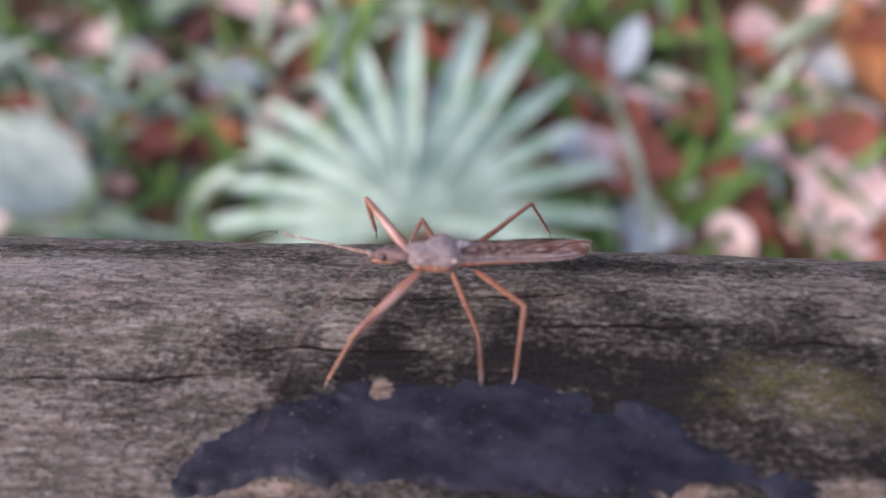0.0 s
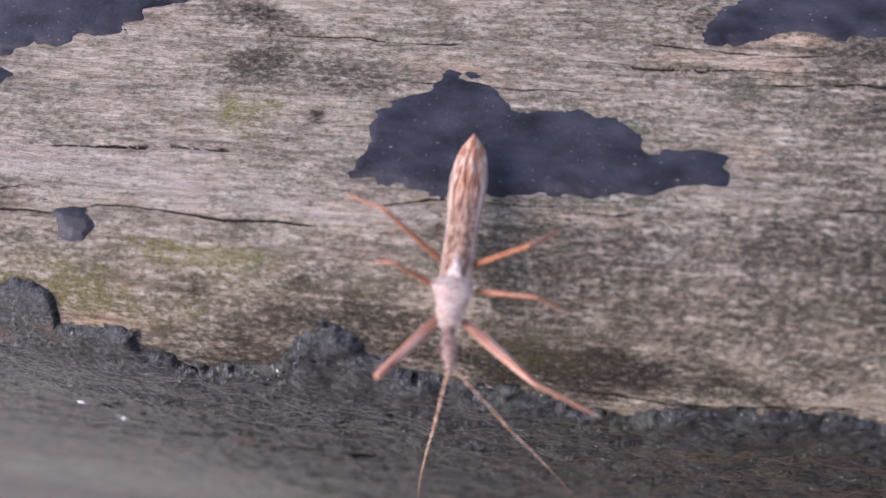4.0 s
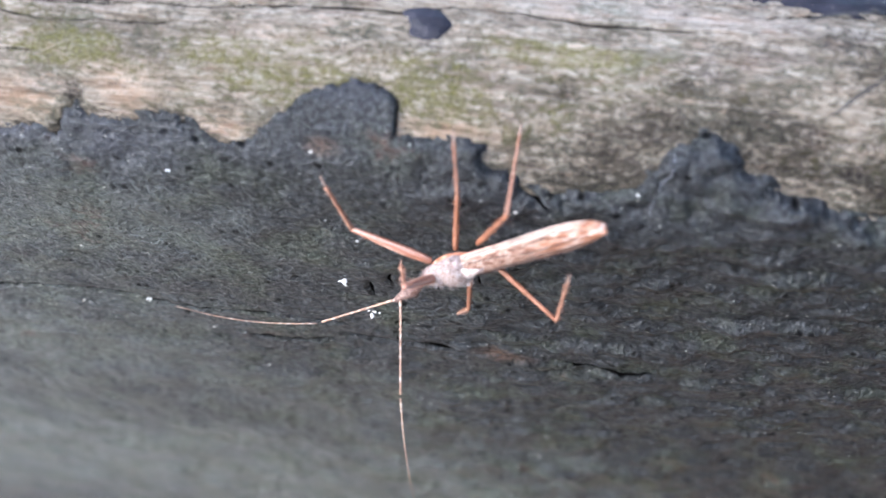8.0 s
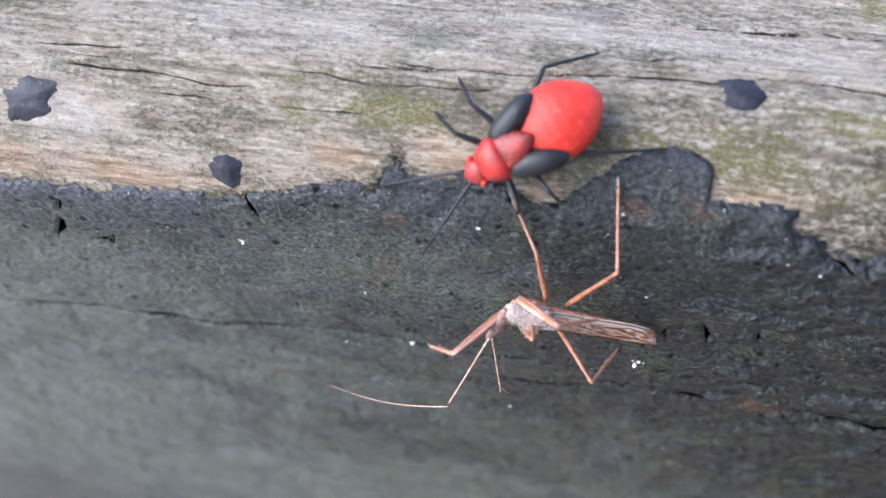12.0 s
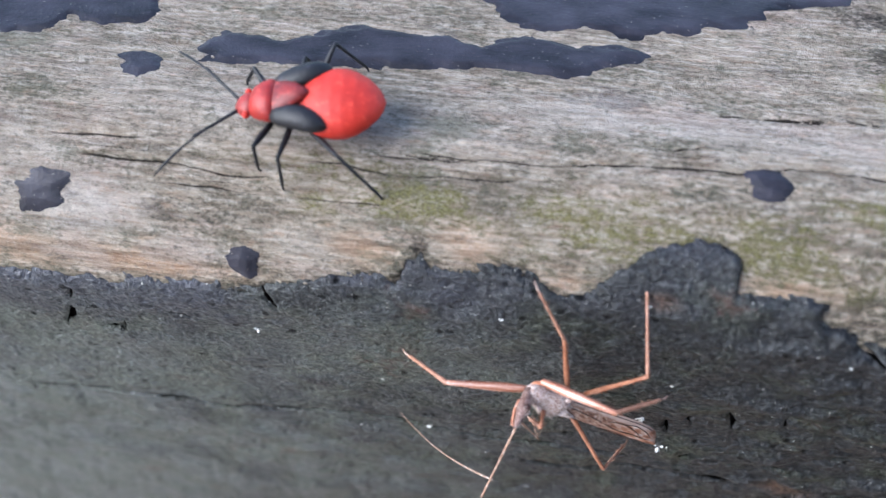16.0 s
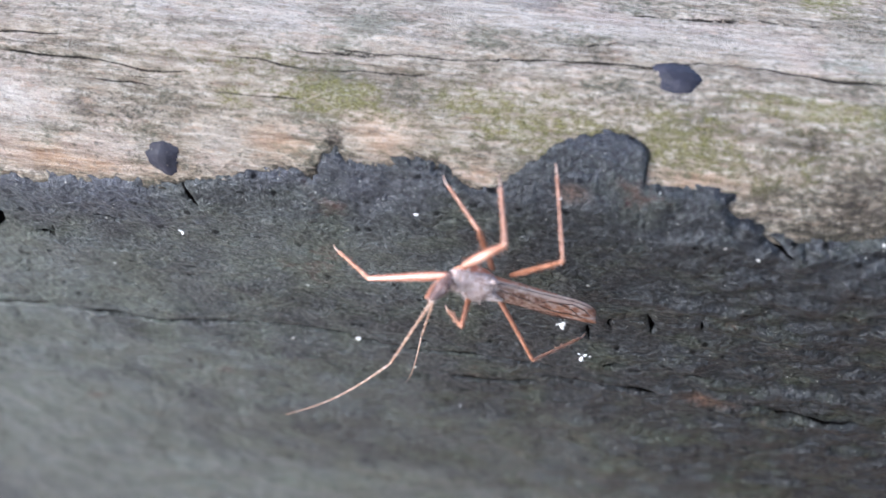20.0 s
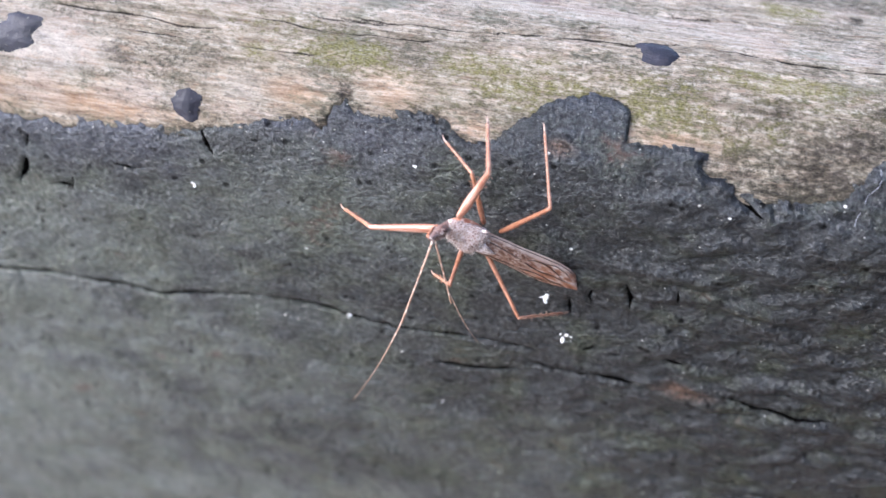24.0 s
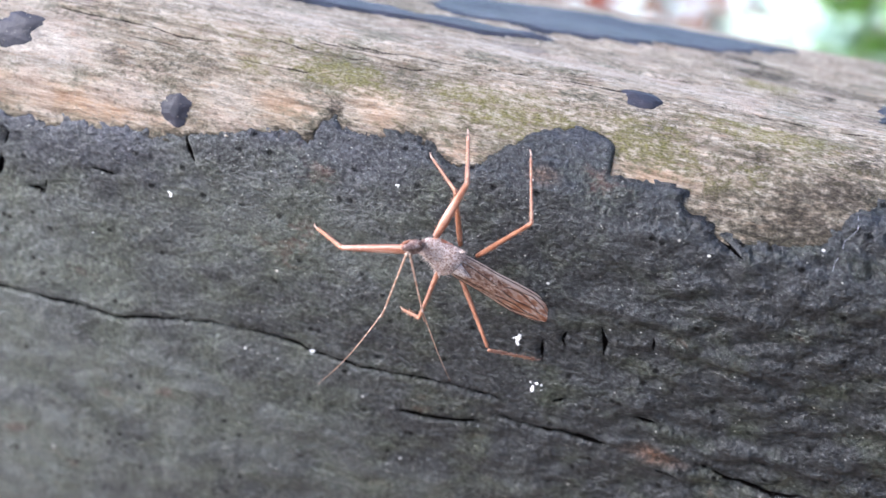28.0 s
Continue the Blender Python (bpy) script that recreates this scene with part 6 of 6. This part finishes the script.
NYMPH_LEGS = {
    "front_right": [
        (8.5, 3.3, -3.4, 0.2, 3.7, -3.6, -2.8), (9, 4.1, -3.0, 0.4, 5.5, -3.6, -2.2), (9.4, 3.2, -3.2, 0.8, 3.7, -3.6, -2.1), (9.8, 3.5, -2.9, 0.9, 4.6, -3.6, -1.8),
        (10.5, 3.5, -2.9, 1.0, 4.6, -3.6, -1.7), (12, 4.1, -3.0, 0.3, 4.7, -5.1, -1.7), (12.5, 3.4, -2.8, 1.1, 4.6, -3.6, -1.5), (14.5, 3.2, -2.5, 1.5, 4.6, -3.6, -1.0),
        (15, 4.0, -2.9, 0.6, 5.5, -3.6, -1.8), (15.7, 3.2, -3.3, 0.6, 3.7, -3.6, -2.3), (16, 4.1, -3.0, 0.2, 5.5, -3.6, -2.4), (16.4, 3.3, -3.4, 0.3, 3.7, -3.6, -2.7),
        (17, 4.2, -3.0, 0.1, 5.5, -3.6, -2.5),
    ],
    "middle_right": [
        (8.5, 1.6, -4.1, -0.0, 1.9, -4.9, -3.2), (9, 0.6, -4.0, 0.1, 0.1, -4.9, -3.0), (9.4, 1.6, -3.9, 0.4, 1.9, -4.9, -2.7), (9.8, 1.1, -3.9, 0.6, 1.0, -4.9, -2.6),
        (10.5, 2.2, -3.5, 0.9, 2.8, -4.9, -2.1), (12, 2.1, -4.0, -0.0, 2.1, -6.3, -2.4), (12.5, 1.1, -3.2, 1.4, 1.0, -4.9, -1.4), (14.5, 0.5, -4.1, -0.8, -0.9, -6.8, -2.0),
        (15, 0.6, -3.9, 0.5, 0.1, -4.9, -2.6), (15.7, 3.5, -2.9, -0.0, 5.2, -4.5, -2.4), (16, 0.6, -4.0, 0.0, 0.1, -4.9, -3.1), (16.4, 1.6, -4.0, 0.1, 1.9, -4.9, -3.1),
        (17, 0.6, -4.0, -0.1, 0.1, -4.9, -3.2),
    ],
    "rear_right": [
        (8.5, -2.6, -4.2, 0.2, -5.1, -5.4, -3.7), (9, -1.7, -4.5, 1.0, -3.3, -5.4, -3.4), (9.4, -2.6, -4.2, 0.0, -5.1, -5.4, -3.9), (9.8, -2.3, -4.5, -0.0, -4.2, -5.4, -4.3),
        (10.5, -2.9, -4.0, -0.9, -6.4, -3.4, -4.1), (12, -3.3, -3.6, -1.3, -7.0, -2.6, -4.1), (12.5, -2.0, -4.3, 0.9, -4.2, -5.4, -3.2), (14.5, -2.6, -3.9, -2.3, -5.8, -5.8, -5.4),
        (15, -1.8, -4.6, 0.7, -3.3, -5.4, -3.8), (15.7, -2.5, -3.3, 1.6, -3.5, -3.7, -3.1), (16, -1.7, -4.5, 0.9, -3.3, -5.4, -3.5), (16.4, -2.5, -4.2, 0.2, -5.1, -5.4, -3.6),
        (17, -1.7, -4.5, 0.8, -3.3, -5.4, -3.6),
    ],
    "front_left": [
        (8.5, 4.3, 3.1, -0.6, 5.5, 3.6, -3.3), (9, 3.3, 3.4, 0.2, 3.7, 3.6, -2.7), (9.4, 4.3, 3.1, -0.3, 5.5, 3.6, -3.0), (9.8, 3.8, 3.3, -0.1, 4.6, 3.6, -3.0),
        (10.5, 4.0, 3.3, -0.3, 4.1, 4.1, -3.2), (12, 3.1, 3.6, -0.1, 3.8, 4.0, -2.9), (12.5, 3.8, 3.3, 0.1, 4.6, 3.6, -2.8), (14.5, 5.3, 1.1, -0.8, 5.3, 3.6, -2.4),
        (15, 3.3, 3.5, 0.0, 3.7, 3.6, -2.9), (15.7, 5.1, 1.9, -0.9, 7.7, 2.6, -2.3), (16, 3.3, 3.4, 0.3, 3.7, 3.6, -2.7), (16.4, 4.3, 3.1, -0.5, 5.5, 3.6, -3.2),
        (17, 3.3, 3.5, -0.1, 3.7, 3.6, -3.1),
    ],
    "middle_left": [
        (8.5, 0.6, 4.1, -0.2, 0.1, 4.9, -3.3), (9, 1.6, 4.1, -0.0, 1.9, 4.9, -3.2), (9.4, 0.6, 4.0, 0.1, 0.1, 4.9, -3.1), (9.8, 1.1, 4.0, 0.3, 1.0, 4.9, -2.9),
        (10.5, 2.2, 3.8, 0.2, 1.8, 4.8, -2.9), (12, 0.7, 3.8, 0.6, 0.6, 4.9, -2.5), (12.5, 1.1, 3.5, 1.1, 1.0, 4.9, -1.8), (14.5, 0.6, 4.1, -0.5, -0.2, 7.2, -1.5),
        (15, 1.6, 4.0, 0.2, 1.9, 4.9, -3.0), (15.7, 0.7, 3.9, 0.3, 0.8, 4.5, -2.9), (16, 1.6, 4.1, 0.0, 1.9, 4.9, -3.2), (16.4, 0.6, 4.1, -0.2, 0.1, 4.9, -3.3),
        (17, 1.6, 4.1, -0.3, 1.9, 4.9, -3.5),
    ],
    "rear_left": [
        (8.5, -1.6, 4.4, 1.2, -3.3, 5.4, -3.2), (9, -2.4, 4.1, 0.7, -5.1, 5.4, -3.1), (9.4, -1.5, 4.3, 1.3, -3.3, 5.4, -3.0), (9.8, -1.8, 4.1, 1.5, -4.2, 5.4, -2.4),
        (10.5, -3.3, 3.5, -0.7, -7.7, 5.0, -2.0), (12, -3.4, 3.3, -0.4, -7.4, 5.5, -1.8), (12.5, -1.4, 3.8, 2.0, -4.2, 5.4, -1.6), (14.5, -3.2, 3.7, -0.5, -6.9, 6.4, -2.1),
        (15, -2.1, 3.9, 1.4, -5.1, 5.4, -2.1), (15.7, -1.6, 4.3, 1.3, -3.3, 5.4, -3.1), (16, -2.5, 4.2, 0.4, -5.1, 5.4, -3.4), (16.4, -1.6, 4.4, 1.2, -3.3, 5.4, -3.2),
        (17, -2.4, 4.1, 0.7, -5.1, 5.4, -3.0),
    ],
}


def leg_walks(parts, table, hips):
    for key, rows in table.items():
        place, side = key.split("_")
        x, y, z = hips[place]
        hip = (x, y if side == "left" else -y, z)
        walk(parts["femur_" + key], fill([(t, aim(hip, r[:3])) for t, *r in rows]))
        walk(parts["tibia_" + key], fill([(t, aim(r[:3], r[3:])) for t, *r in rows]))


def fill(rows):
    """The same pose held from the clip's start and to its end."""
    first, last = rows[0], rows[-1]
    return ([(0, first[1])] if first[0] > 0 else []) + rows + ([(28.0, last[1])] if last[0] < 28 else [])


def motions():
    mm = lambda t, x, y, z, a, b, c: (t, pose(x / 1000, y / 1000, z / 1000, a, b, c))
    walk(BUG_THING, [mm(*r) for r in BUG])
    leg_walks(BUG_PARTS, LEGS, HIPS)
    walk(BUG_PARTS["head"], [(t, aim((0, 0, 0), r)) for t, *r in HEAD])
    tips = {t: Vector(r) for t, *r in HEAD}
    for side, rows in (("right", FEELER_RIGHT), ("left", FEELER_LEFT)):
        walk(BUG_PARTS["feeler_" + side], [(t, aim(tips[t] * 0.8, r[:3])) for t, *r in rows])
        walk(BUG_PARTS["lash_" + side], [(t, aim(r[:3], r[3:])) for t, *r in rows])
    walk(NYMPH_THING, [mm(0, 60, -4, 802.4, -10, 0, -175), mm(4.5, 16, -4, 802.4, -10, 0, -175), mm(6.5, 2, -4, 802.4, -10, 0, -175)] + [mm(*r) for r in NYMPH] + [mm(18, -150, -4, 802.4, -10, 0, -178), mm(28, -220, -4, 802.4, -10, 0, -178)])
    leg_walks(NYMPH_PARTS, NYMPH_LEGS, NYMPH_HIPS)
    for side, y in (("right", -1), ("left", 1)):
        root = (4.8, 0.4 * y, 0.1)
        poses = [(0, (7.2, 2.2 * y, 0.6), (9.6, 4.4 * y, -1.2)), (10.5, (7.4, 2.0 * y, 0.0), (9.8, 3.0 * y, -1.8)), (12.0, (7.6, 1.6 * y, -0.4), (10.2, 2.6 * y, -2.0)), (12.5, (7.8, 0.9 * y, 0.4), (11, 0.4 * y, 0.9)),
                 (14.5, (7.6, 1.0 * y, 0.2), (10.8, 1.4 * y, 0)), (15.7, (7.0, 2.4 * y, 0.5), (9.6, 4.6 * y, -0.4)), (28, (7.0, 2.4 * y, 0.5), (9.6, 4.6 * y, -0.4))]
        if side == "right":
            poses[4:5] = [(14.5, (7.6, -1.0, 0.2), (10.8, -1.4, 0)), (15.0, (6.6, -3.2, 1.0), (7.6, -7.4, 1.2))]
        else:
            poses[4:5] = [(14.5, (7.6, 1.0, 0.2), (10.8, 1.4, 0)), (15.0, (7.6, -1.8, 1.0), (10.2, -5.2, 1.2))]
        walk(NYMPH_PARTS["feeler_" + side], [(t, aim(root, a)) for t, a, b in poses])
        walk(NYMPH_PARTS["lash_" + side], [(t, aim(a, b)) for t, a, b in poses])


motions()
